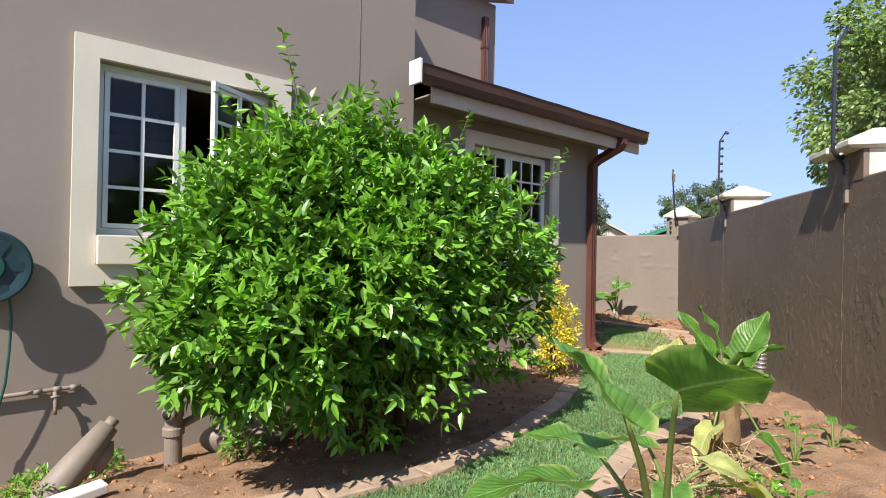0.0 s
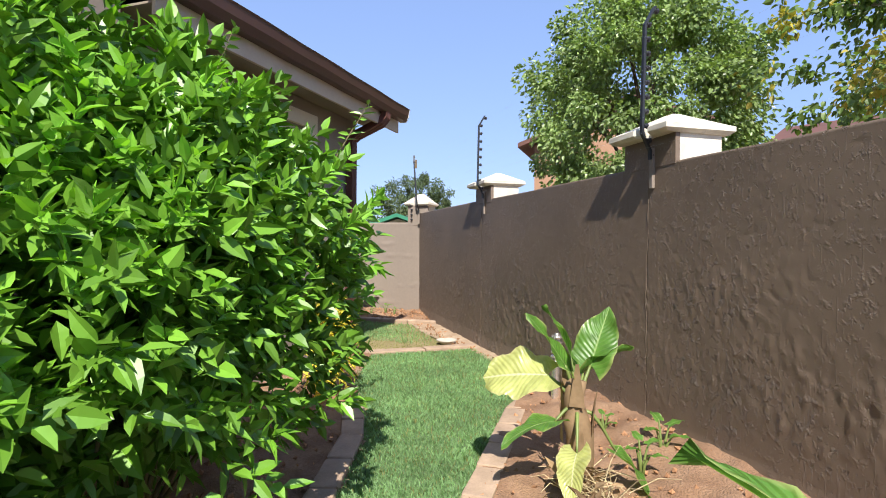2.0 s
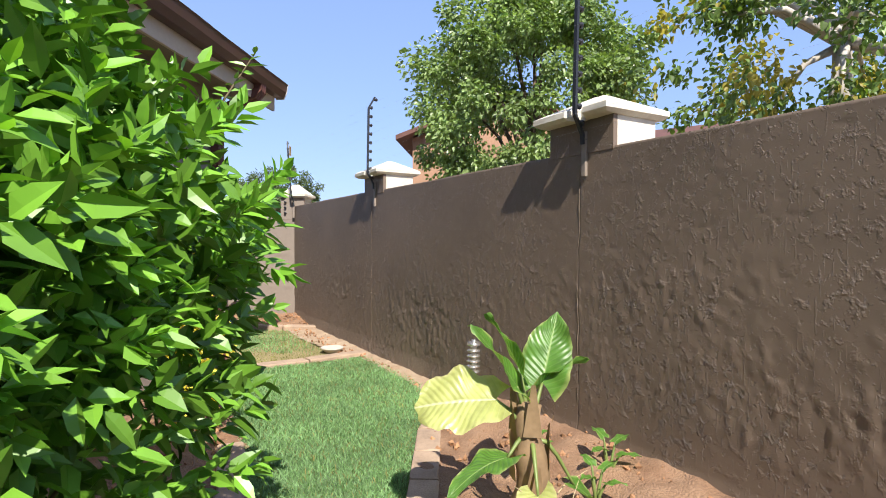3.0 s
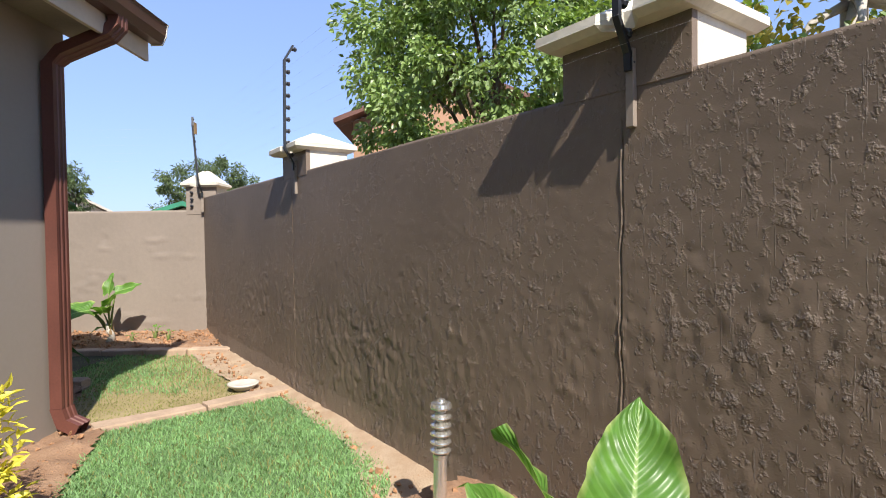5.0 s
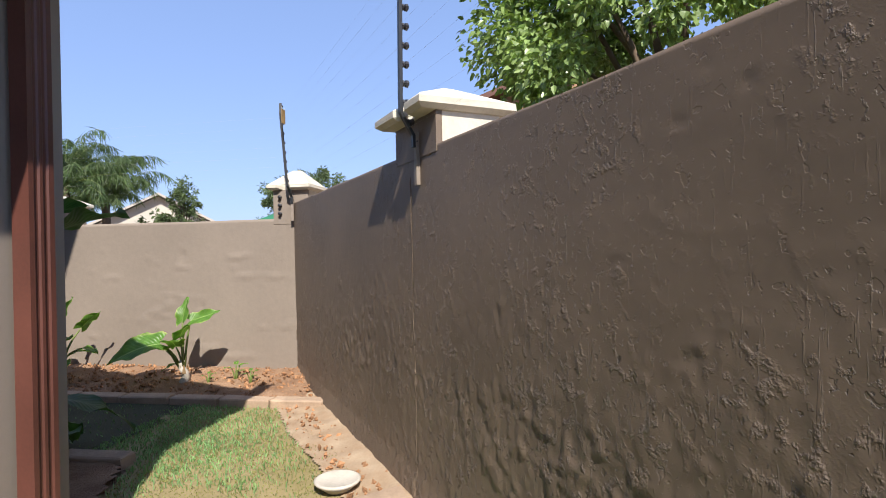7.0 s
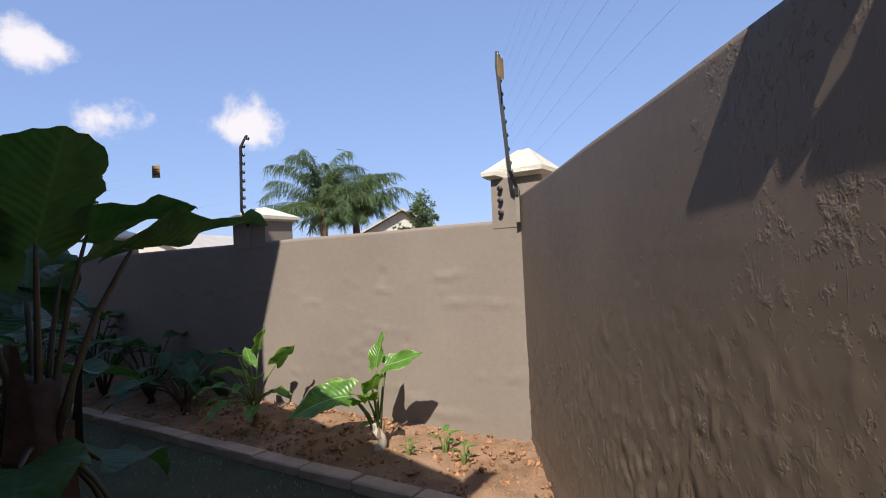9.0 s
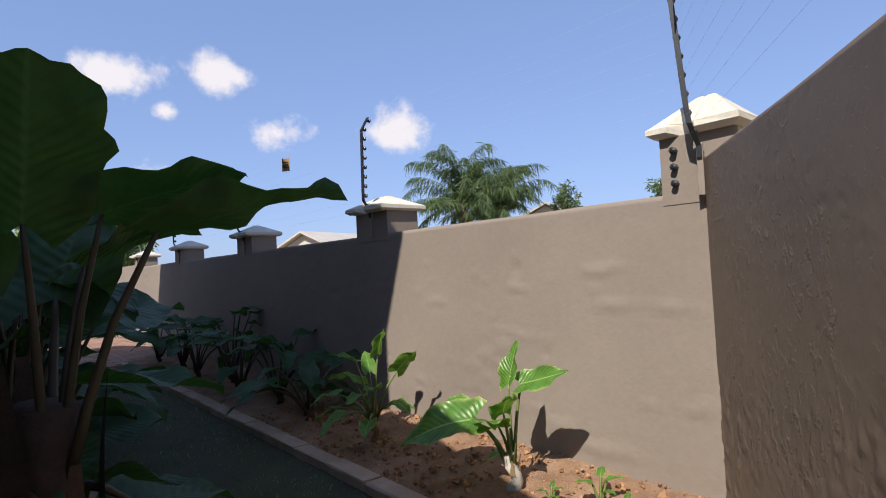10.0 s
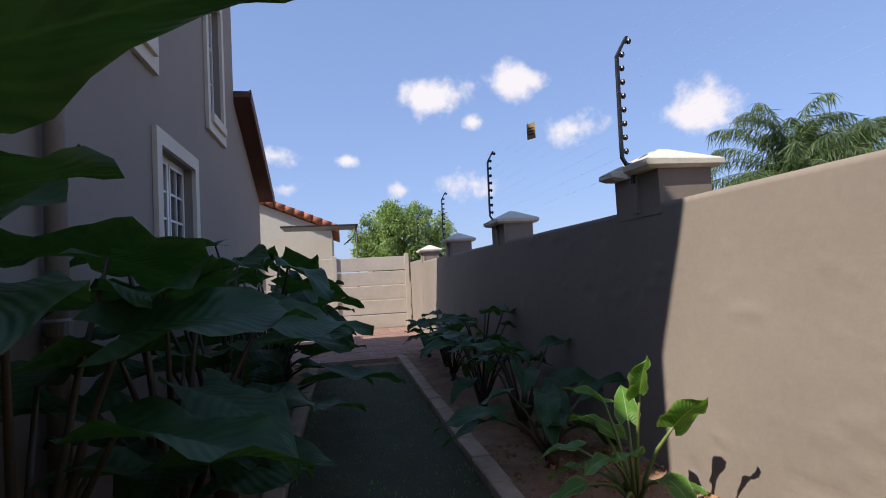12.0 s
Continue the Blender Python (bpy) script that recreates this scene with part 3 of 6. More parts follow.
kerb("bed_kerb", [(9.1, 4.2), (9.12, 14.2)], 0.14, 0.06, 0.5, "concrete kerb holding the soil of the side bed")
kerb("bed_kerb", [(7.7, 5.0), (7.7, 14.2)], 0.14, 0.06, 0.5, "concrete kerb along the house bed")


# ---- boundary walls ----
def relief_wall(name, origin, along, out, length, height, thick, cell, relief, material, label, groove=(), fall=0.0):
    """A plastered wall: a front sheet with modelled relief, closed by a plain body behind it."""
    m = frame_of(origin, along, out)
    u = np.arange(0, length + cell / 2, cell)
    for j in groove:
        u = np.unique(np.round(np.concatenate([u[np.abs(u - j) > 0.034], j + np.arange(-0.033, 0.0331, 0.003)]), 5))
    v = np.linspace(0, height, int(height / cell) + 1)
    U, Vv = np.meshgrid(u, v, indexing="ij")
    D = relief(U, Vv)
    e = np.clip((height - Vv) / 0.03, 0, 1)
    D = D * e
    nu, nv = U.shape
    P = np.stack([U, D, Vv * (1 - fall * U / height)], -1).reshape(-1, 3)
    top = np.stack([u, np.full(nu, -thick), height - fall * u + 0.008 * (vnoise(u * 1.7, u * 0, 5) - 0.5)], -1)
    P[nv - 1::nv, 2] = top[:, 2]
    n0 = len(P)
    P = np.vstack([P, top])
    F = grid_faces(nu, nv)
    F += [(i * nv + nv - 1, (i + 1) * nv + nv - 1, n0 + i + 1, n0 + i) for i in range(nu - 1)]
    bl, br = len(P), len(P) + 1
    P = np.vstack([P, [(0, -thick, -0.1), (length, -thick, -0.1)]])
    F += [(n0 + i, n0 + i + 1, bl) for i in range(nu - 1)] + [(bl, n0 + nu - 1, br)]
    Q = [m @ Vector(p) for p in P]
    ob = link(name, Q, F, material, smooth=False)
    ob.data.polygons.foreach_set("use_smooth", [i < (nu - 1) * (nv - 1) for i in range(len(F))])
    return tagged(ob, label, "wall", kind="structure")


def rough_relief(joints):
    """Trowelled plaster: smooth ground with ragged smears, chips and pits that thicken in a band at mid height."""
    def step(n, t, k):
        return np.clip((n - t) * k, 0, 1)

    def f(u, v):
        big = fbm(u * 0.9, v * 1.3, 3) - 0.5
        band = np.clip(1.15 - np.abs(v - 0.72) * 1.5 + (fbm(u * 1.1, v * 1.8, 8) - 0.5) * 2.6, 0.08, 1)
        wu, wv = u + 0.03 * (vnoise(u * 9, v * 9, 71) - 0.5), v + 0.05 * (vnoise(u * 8, v * 7, 72) - 0.5)
        ledge = np.clip((0.80 + 0.22 * (fbm(u * 1.3, v * 0, 81, 3) - 0.5) - v) * 14, 0, 1) * np.clip(fbm(u * 0.7, v * 0.8, 83) * 4 - 1.5, 0, 1)
        smear = step(fbm(wu * 20, wv * 13, 21, 3), 0.60 - 0.10 * band, 9) * (0.25 * band + 0.75 * ledge)
        chip = step(vnoise(wu * 34, wv * 20, 23), 0.80 - 0.12 * band, 7) * band
        streak = step(vnoise(wu * 44, wv * 6, 14), 0.72, 6) * np.clip(band * 1.6 - 0.5, 0, 1)
        pit = step(vnoise(u * 19, v * 17, 31), 0.93, 16)
        ridge = step(1 - np.abs(fbm(u * 1.9, v * 3.3, 41) - 0.5) * 22, 0.3, 1.5) * step(fbm(u * 0.8, v * 0.9, 43), 0.5, 6)
        gouge = step(vnoise(wu * 26, wv * 30, 91), 0.86, 14) * step(fbm(u * 1.7, v * 2.3, 93, 3), 0.52, 9)
        d = 0.006 * big + 0.0066 * smear + 0.0030 * chip + 0.0005 * streak - 0.004 * ledge + 0.0012 * ridge - 0.003 * pit - 0.003 * gouge + 0.0015 * (fbm(u * 4, v * 10, 51) - 0.5)
        d = d + np.clip(0.18 - v, 0, 0.18) * 0.12
        for j in joints:
            w = j + 0.016 * (fbm(v * 5, v * 0 + j, 61, 3) - 0.5) * 2
            d = np.where((np.abs(u - w) < 0.0032) & (v < 1.78), d - 0.011 * np.clip(0.25 + 1.3 * vnoise(v * 6, v * 0, 63), 0, 1), d)
            d = np.where((u - w < -0.0032) & (u - w > -0.0085) & (v < 1.78), d + 0.0045 * vnoise(v * 11, u * 0, 62), d)
        return d
    return f


def soft_relief(u, v):
    big = fbm(u * 0.5, v * 0.9, 103) - 0.5
    dent = np.clip((vnoise(u * 4.3, v * 5.1, 111) - 0.93) * 14, 0, 1)
    scar = np.clip((fbm(u * 3.1, v * 9, 121, 3) - 0.70) * 8, 0, 1)
    return 0.012 * big - 0.010 * dent + 0.008 * scar + 0.0022 * (fbm(u * 16, v * 16, 131) - 0.5)


WALL_D = Vector((0.8165, 0.5774, 0))
WALL_N = Vector((-0.5774, 0.8165, 0))
CORNER = Vector((10.1, 4.92, 0))
H_STREET, H_SIDE = 1.905, 1.735
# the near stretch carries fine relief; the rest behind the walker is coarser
relief_wall("wall_street", CORNER, -WALL_D, WALL_N, 9.6, H_STREET, 0.2, 0.0135, rough_relief((3.33, 6.65)), M_wall_rough_shaded, "taupe boundary wall with rough lumpy plaster, its colour darkened as in raking sun", groove=(3.33, 6.65), fall=0.0065)
relief_wall("wall_street_rear", CORNER - WALL_D * 9.6, -WALL_D, WALL_N, 9.7, H_STREET - 0.0624, 0.2, 0.06, rough_relief(()), M_wall_rough_shaded, "taupe boundary wall with rough plaster")
relief_wall("wall_side", (10.1, 17.9, 0), (0, -1, 0), (-1, 0, 0), 12.98, H_SIDE, 0.2, 0.03, soft_relief, M_wall, "taupe boundary wall with smooth dented plaster")


tagged(box_part("wall_west_garden", (-5.86, -5.66, -6.3, 4.24, -0.1, 1.88), M_wall), "taupe plastered boundary wall", "wall", kind="structure")


def pier(origin, along, out, label, cream=True, top=2.05, half=0.27, low=H_STREET, depth=0.36, rise=0.175, front=0.11):
    """A square pier behind the wall's face with an overhanging hipped cap."""
    root = empty("wall_pier", frame_of(origin, along, out), label, "pier", "piers of the boundary wall")
    bm = bmesh.new()
    box(bm, -half, half, -depth, -0.03, 0, top, bevel=0.006)
    part("pier_body", bm, M_cap if cream else M_wall, root)
    bm = bmesh.new()
    box(bm, -half - 0.002, half + 0.002, -0.03, 0.004, low - 0.06, top, bevel=0.003)
    part("pier_front", bm, M_wall_rough_shaded if low == H_STREET else M_wall, root, "taupe plastered front face")
    # the cap's front edge is broken away where the fence post stands
    o, back = half + 0.045, depth + 0.07
    sx, sw, sb = -0.05, 0.075, 0.022
    bm = bmesh.new()
    rings = []
    for k, (inset, z) in enumerate(((0.03, -0.004), (0.0, 0.018), (0.0, 0.05), (0.02, 0.062), (None, rise))):
        if inset is None:
            p = [(-0.05, -depth / 2 - 0.03), (0.05, -depth / 2 - 0.03), (0.05, -depth / 2 + 0.03), (0.015, -depth / 2 + 0.03), (0.01, -depth / 2 + 0.02), (-0.01, -depth / 2 + 0.02), (-0.015, -depth / 2 + 0.03), (-0.05, -depth / 2 + 0.03)]
        else:
            q, f, r = o - inset, front - inset, -back + inset
            p = [(-q, r), (q, r), (q, f), (sx + sw, f), (sx + sb, front - 0.09), (sx - sb, front - 0.09), (sx - sw, f), (-q, f)]
        rings.append([bm.verts.new((x + random.uniform(-.003, .003), y + random.uniform(-.003, .003), top + z + random.uniform(-.003, .003))) for x, y in p])
    for a, b in zip(rings, rings[1:]):
        for i in range(8):
            bm.faces.new((a[i], a[(i + 1) % 8], b[(i + 1) % 8], b[i]))
    bm.faces.new(rings[0][::-1])
    bm.faces.new(rings[-1])
    part("pier_cap", bm, M_cap, root, "weathered cream hipped cap")
    return root


def fence_post(origin, along, out, lean=0.0, top=2.93):
    """A flat-bar electric fence post bolted to the wall's face, kinked at the top, with its insulators."""
    root = empty("fence_post", frame_of(origin, along, out), "black steel electric fence post with knob insulators on a wall pier", "fence post", "electric fence posts")
    pts = [(0, 0.026, 1.90), (0, 0.03, 1.96), (lean * 0.3, 0.098, 2.07), (lean * 0.4, 0.10, 2.15), (lean * 0.9, 0.095, top - 0.13), (lean, 0.02, top)]
    bm = bmesh.new()
    prev = None
    for x, y, z in pts:
        r = [bm.verts.new((x + sx * 0.013, y + sy * 0.009, z)) for sx, sy in ((-1, -1), (1, -1), (1, 1), (-1, 1))]
        if prev:
            for i in range(4):
                bm.faces.new((prev[i], prev[(i + 1) % 4], r[(i + 1) % 4], r[i]))
        else:
            bm.faces.new(r[::-1])
        prev = r
    bm.faces.new(prev)
    part("bar", bm, M_black, root)
    box_part("foot_plate", (-0.016, 0.016, 0.0, 0.022, 1.705, 1.98), M_drain, root, "taupe painted foot bolted to the wall", 0.003)
    prof = [(0.006, 0.0), (0.017, 0.003), (0.018, 0.010), (0.011, 0.015), (0.019, 0.022), (0.020, 0.034), (0.008, 0.042)]
    vs, fs = lathe_data(prof, 8)
    me = bpy.data.meshes.new("insulator")
    me.from_pydata([(x, y, z) for x, y, z in vs], [], fs)
    me.materials.append(M_insul)
    for k in range(11):
        z = 1.93 + k * (top - 1.96) / 10
        for a, b in zip(pts, pts[1:]):
            if a[2] <= z <= b[2]:
                t = (z - a[2]) / (b[2] - a[2])
                x, y = a[0] + (b[0] - a[0]) * t, a[1] + (b[1] - a[1]) * t
        ob = new("insulator", me)
        ob.matrix_world = root.matrix_world @ pose(x, y - 0.006, z, 90, 0, 0)
        ob.parent = root
        ob.matrix_parent_inverse = root.matrix_world.inverted()
    return root


piers = [(CORNER - WALL_D * s + WALL_N * 0.0, WALL_D, WALL_N, True) for s in (3.39, 6.65, 9.95)]
for o, a, n, cream in piers:
    pier(o, a, n, "cream and taupe wall pier with a hipped cap", cream)
    fence_post(o - WALL_D * 0.05, a, n, -0.02)
pier((10.1, 4.955, 0), (0, -1, 0), (-1, 0, 0), "corner wall pier with a cream hipped cap", True, 2.05, 0.20, H_SIDE, 0.38, 0.225, 0.07)
corner_post = fence_post((10.06, 4.92, 0), (0.3, -1, 0), (-1, -0.3, 0), -0.10, 2.97)
for z in (1.79, 1.88, 1.97):
    ob = new("insulator", corner_post.children[-1].data)
    ob.matrix_world = pose(10.096, 5.07, z, 0, -90, 0)
    ob.parent = corner_post
    ob.matrix_parent_inverse = corner_post.matrix_world.inverted()
for y, cream in ((8.08, False), (11.3, False), (14.45, False), (17.75, False)):
    pier((10.1, y, 0), (0, -1, 0), (-1, 0, 0), "taupe wall pier with a hipped cap", cream, 1.955, 0.265, H_SIDE, 0.36, 0.165, 0.10)
    fence_post((10.1, y - 0.02, 0), (0, -1, 0), (-1, 0, 0), 0.02, 2.87)


def wires(name, p, q, out, zs, label):
    items = []
    o = Vector(out)
    for i, z in enumerate(zs):
        a, b = Vector(p) + o * 0.13 + Vector((0, 0, z)), Vector(q) + o * 0.13 + Vector((0, 0, z))
        items.append(tube_data([a, (a + b) / 2 - Vector((0, 0, 0.012)), b], 0.0003, 3))
    v, f = join_data(items)
    return tagged(link(name, v, f, M_wire), label, "fence wire", kind="stuff")


ZS = [1.86 + 0.105 * k for k in range(1, 10)]
wires("fence_wires", CORNER - WALL_D * 0.1, CORNER - WALL_D * 9.9, WALL_N, ZS, "thin electric fence wires above the street wall")
wires("fence_wires", (10.1, 5.05, 0), (10.1, 17.75, 0), (-1, 0, 0), ZS, "thin electric fence wires above the side wall")


def warning_plate(m):
    root = empty("warning_plate", m, "small faded yellow plate hung on the fence wires", "sign", "warning plates")
    bm = bmesh.new()
    box(bm, -0.05, 0.05, -0.0015, 0.0015, -0.075, 0.075, bevel=0.001)
    part("plate", bm, M_yel_sign, root)
    for z in (0.028, 0.0, -0.028):
        box_part("printed_bar", (-0.035, 0.035, 0.0018, 0.0030, z - 0.006, z + 0.006), M_black, root)
    for x in (-0.035, 0.035):
        tube("clip", [(x, 0, 0.07), (x, 0.004, 0.095)], 0.003, M_wire, root, n=5)
    return root


p = CORNER - WALL_D * 0.22 + WALL_N * 0.13
warning_plate(frame_of((p.x, p.y, 2.78), (0.99, 0.07, 0), (-0.07, 0.99, 0)))
warning_plate(frame_of((10.0, 9.68, 2.69), (0.6, -1, 0), (-1, -0.6, 0)))


# ---- house ----
def wall_panel(name, origin, along, out, length, z0, z1, thick, holes, material, label, parent=None):
    """A wall with thickness and openings cut through it. holes: (u0, u1, v0, v1). Its outer face lies at the origin's plane."""
    m = frame_of(origin, along, out)
    us = sorted({0, length, *[h[0] for h in holes], *[h[1] for h in holes]})
    vs = sorted({z0, z1, *[h[2] for h in holes], *[h[3] for h in holes]})
    bm = bmesh.new()

    def solid(i, j):
        if not (0 <= i < len(us) - 1 and 0 <= j < len(vs) - 1):
            return False
        u, v = (us[i] + us[i + 1]) / 2, (vs[j] + vs[j + 1]) / 2
        return not any(h[0] < u < h[1] and h[2] < v < h[3] for h in holes)

    def quad(*p):
        bm.faces.new([bm.verts.new(m @ Vector(q)) for q in p])
    for i in range(len(us) - 1):
        for j in range(len(vs) - 1):
            if not solid(i, j):
                continue
            a, b, c, d = us[i], us[i + 1], vs[j], vs[j + 1]
            quad((a, 0, c), (b, 0, c), (b, 0, d), (a, 0, d))
            quad((b, -thick, c), (a, -thick, c), (a, -thick, d), (b, -thick, d))
            if not solid(i - 1, j):
                quad((a, 0, c), (a, 0, d), (a, -thick, d), (a, -thick, c))
            if not solid(i + 1, j):
                quad((b, 0, c), (b, -thick, c), (b, -thick, d), (b, 0, d))
            if not solid(i, j - 1):
                quad((a, 0, c), (a, -thick, c), (b, -thick, c), (b, 0, c))
            if not solid(i, j + 1):
                quad((a, 0, d), (b, 0, d), (b, -thick, d), (a, -thick, d))
    bmesh.ops.remove_doubles(bm, verts=bm.verts, dist=1e-4)
    return tagged(part(name, bm, material, parent), label, "wall", kind="structure")


X_E, Y_W1, Y_W2, Y_UP = 6.62, 4.25, 4.40, 6.45
W1_HOLE = (0.61, 1.81, 1.38, 2.54)
W2_HOLE = (4.18, 5.56, 1.38, 2.52)
T = 0.22
wall_panel("wall_front", (-4.0, Y_W1, 0), (1, 0, 0), (0, -1, 0), 7.24, -0.4, 6.3, T, [(W1_HOLE[0] + 4, W1_HOLE[1] + 4, W1_HOLE[2], W1_HOLE[3])], M_house, "taupe plastered two-storey house front")
wall_panel("wall_front_low", (3.24, Y_W2, 0), (1, 0, 0), (0, -1, 0), X_E - 3.24, -0.4, 2.86, T, [(W2_HOLE[0] - 3.24, W2_HOLE[1] - 3.24, W2_HOLE[2], W2_HOLE[3])], M_house, "taupe plastered house front under the eave")
wall_panel("wall_front_upper", (3.24, Y_UP, 0), (1, 0, 0), (0, -1, 0), X_E - 3.24, 3.3, 5.50, T, [], M_house, "taupe plastered upper wall set back over the low roof")
wall_panel("wall_return", (3.24, 6.6, 0), (0, -1, 0), (1, 0, 0), 6.6 - Y_W1 - T, 2.9, 6.3, T, [], M_house, "taupe plastered return wall of the upper storey")
SW = (9.98, 11.11, 1.45, 2.66)
UW = (11.95, 12.73, 3.56, 5.2)
VW = (8.97, 9.83, 3.51, 5.2)
wall_panel("wall_side_house", (X_E, 13.75, 0), (0, -1, 0), (1, 0, 0), 13.75 - Y_UP - T, -0.1, 5.32, T,
           [(13.75 - SW[1], 13.75 - SW[0], SW[2], SW[3]), *[(13.75 - q[1], 13.75 - q[0], q[2], q[3]) for q in (UW, VW)]], M_house, "taupe plastered side wall of the house in shade")
# the low front room's side, with its roof slope, and the low back room's side
for nm, prof in (("wall_side_low", [(Y_W2 + T, -0.1), (Y_UP + T, -0.1), (Y_UP + T, 3.62), (Y_W2 + T, 2.93)]), ("wall_side_back", [(13.75, -0.1), (16.2, -0.1), (16.2, 3.05), (13.75, 4.25)]), ("wall_gable", [(Y_UP, 5.324), (13.75, 5.324), (13.75, 6.16), (9.8, 6.80)])):
    bm = bmesh.new()
    a = [bm.verts.new((X_E, y, z)) for y, z in prof]
    b = [bm.verts.new((X_E - T, y, z)) for y, z in prof]
    bm.faces.new(a)
    bm.faces.new(b[::-1])
    for i in range(4):
        bm.faces.new((a[i], b[i], b[(i + 1) % 4], a[(i + 1) % 4]))
    tagged(part(nm, bm, M_house), "taupe plastered side wall below a sloping roof", "wall", kind="structure")
# outer and inner walls out of view, added to close the dark rooms
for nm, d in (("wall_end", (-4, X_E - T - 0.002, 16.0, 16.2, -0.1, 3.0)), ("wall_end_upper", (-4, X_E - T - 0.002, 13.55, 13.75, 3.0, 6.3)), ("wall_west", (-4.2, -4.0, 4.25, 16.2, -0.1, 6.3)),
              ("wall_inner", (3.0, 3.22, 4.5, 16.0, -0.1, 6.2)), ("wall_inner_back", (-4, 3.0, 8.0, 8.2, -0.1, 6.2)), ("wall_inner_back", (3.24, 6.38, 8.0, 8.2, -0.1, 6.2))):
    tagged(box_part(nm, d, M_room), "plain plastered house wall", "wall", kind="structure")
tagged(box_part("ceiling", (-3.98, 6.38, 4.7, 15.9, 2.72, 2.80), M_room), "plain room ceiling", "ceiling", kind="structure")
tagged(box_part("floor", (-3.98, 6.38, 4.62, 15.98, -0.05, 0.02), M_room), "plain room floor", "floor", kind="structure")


def roof_slab(name, y0, z0, y1, z1, x0, x1, label, thick=0.10):
    bm = bmesh.new()
    a = [bm.verts.new(p) for p in ((x0, y0, z0), (x1, y0, z0), (x1, y1, z1), (x0, y1, z1))]
    b = [bm.verts.new(v.co - Vector((0, 0, thick))) for v in a]
    bm.faces.new(a)
    bm.faces.new(b[::-1])
    for i in range(4):
        bm.faces.new((a[i], b[i], b[(i + 1) % 4], a[(i + 1) % 4]))
    return tagged(part(name, bm, M_sheet), label, "roof", kind="structure")


roof_slab("roof_low", 4.0, 2.99, Y_UP - 0.003, 3.80, 3.25, 6.84, "brown low roof sloping to the gutter")
roof_slab("roof_back", 13.76, 4.46, 16.45, 3.17, 3.0, 6.86, "brown low roof at the back of the house")
roof_slab("roof_upper", 6.2, 5.60, 9.8, 6.97, 3.26, 6.80, "brown upper roof rising from the front eave")
roof_slab("roof_upper_back", 14.1, 6.27, 9.803, 6.968, 3.26, 6.80, "brown upper roof falling to the back")
tagged(box_part("roof_west", (-4.3, 3.25, 5.9, 14.1, 6.3, 6.42), M_sheet), "brown upper roof edge", "roof", kind="structure")
tagged(box_part("roof_upper_front", (-4.3, 3.35, 4.0, 5.89, 6.3, 6.42), M_sheet), "brown upper roof edge", "roof", kind="structure")
tagged(box_part("trim", (6.70, 6.80, 14.105, 14.13, 6.08, 6.27), M_fascia), "painted barge board", "trim", kind="structure")
# barge board of the back roof
bm = bmesh.new()
a = [bm.verts.new(p) for p in ((6.865, 13.76, 4.48), (6.865, 16.47, 3.18), (6.865, 16.47, 2.98), (6.865, 13.76, 4.27))]
b = [bm.verts.new(v.co + Vector((0.025, 0, 0))) for v in a]
bm.faces.new(a[::-1]); bm.faces.new(b)
for i in range(4):
    bm.faces.new((a[i], b[i], b[(i + 1) % 4], a[(i + 1) % 4]))
tagged(part("trim_barge", bm, M_sheet), "dark barge board along the back roof", "trim", kind="structure")
# fascia and soffit of the low eave
tagged(box_part("trim_fascia", (3.26, 6.98, 3.985, 4.015, 2.72, 2.90), M_fascia, bevel=0.003), "cream fascia board under the brown gutter", "trim", kind="structure")
tagged(box_part("soffit", (3.27, 6.81, 4.016, Y_W2 - 0.003, 2.80, 2.815), M_soffit), "shaded soffit boards under the eave", "soffit", kind="structure")
bm = bmesh.new()
a = [bm.verts.new(p) for p in ((6.815, 4.02, 2.98), (6.815, 6.44, 3.79), (6.815, 6.44, 3.60), (6.815, 4.02, 2.78))]
b = [bm.verts.new(v.co + Vector((0.024, 0, 0))) for v in a]
bm.faces.new(a[::-1]); bm.faces.new(b)
for i in range(4):
    bm.faces.new((a[i], b[i], b[(i + 1) % 4], a[(i + 1) % 4]))
tagged(part("trim_rake", bm, M_fascia), "cream barge board on the low roof's end", "trim", kind="structure")


def gutter(x0, x1, y, z):
    """A brown box gutter with a rolled lip and white end caps."""
    root = empty("gutter", pose(0, 0, 0), "brown metal gutter with white end caps along the eave", "gutter")
    prof = [(0.0, 0.15), (0.0, 0.0), (-0.085, 0.0), (-0.115, 0.06), (-0.125, 0.13), (-0.135, 0.15), (-0.12, 0.155), (-0.11, 0.13), (-0.10, 0.06), (-0.078, 0.012), (-0.012, 0.012), (-0.012, 0.15)]
    n = 30
    vs, fs = [], []
    for i in range(n + 1):
        x = x0 + (x1 - x0) * i / n
        s = 0.006 * math.sin(i * 0.9)
        vs += [(x, y + py, z + pz + s * 0.4) for py, pz in prof]
    k = len(prof)
    for i in range(n):
        for j in range(k):
            fs.append((i * k + j, i * k + (j + 1) % k, (i + 1) * k + (j + 1) % k, (i + 1) * k + j))
    link("trough", vs, fs, M_gutter, root)
    for x in (x0 - 0.004, x1 - 0.008):
        bm = bmesh.new()
        a = [bm.verts.new((x, y + py * 1.06 + 0.004, z + pz * 1.05 - 0.006)) for py, pz in prof[:7]]
        b = [bm.verts.new((v.co.x + 0.012, v.co.y, v.co.z)) for v in a]
        bm.faces.new(a); bm.faces.new(b[::-1])
        for i in range(7):
            bm.faces.new((a[i], a[(i + 1) % 7], b[(i + 1) % 7], b[i]))
        part("end_cap", bm, M_white, root, "white end cap")
    return root


gutter(3.02, 7.02, 3.98, 2.86)
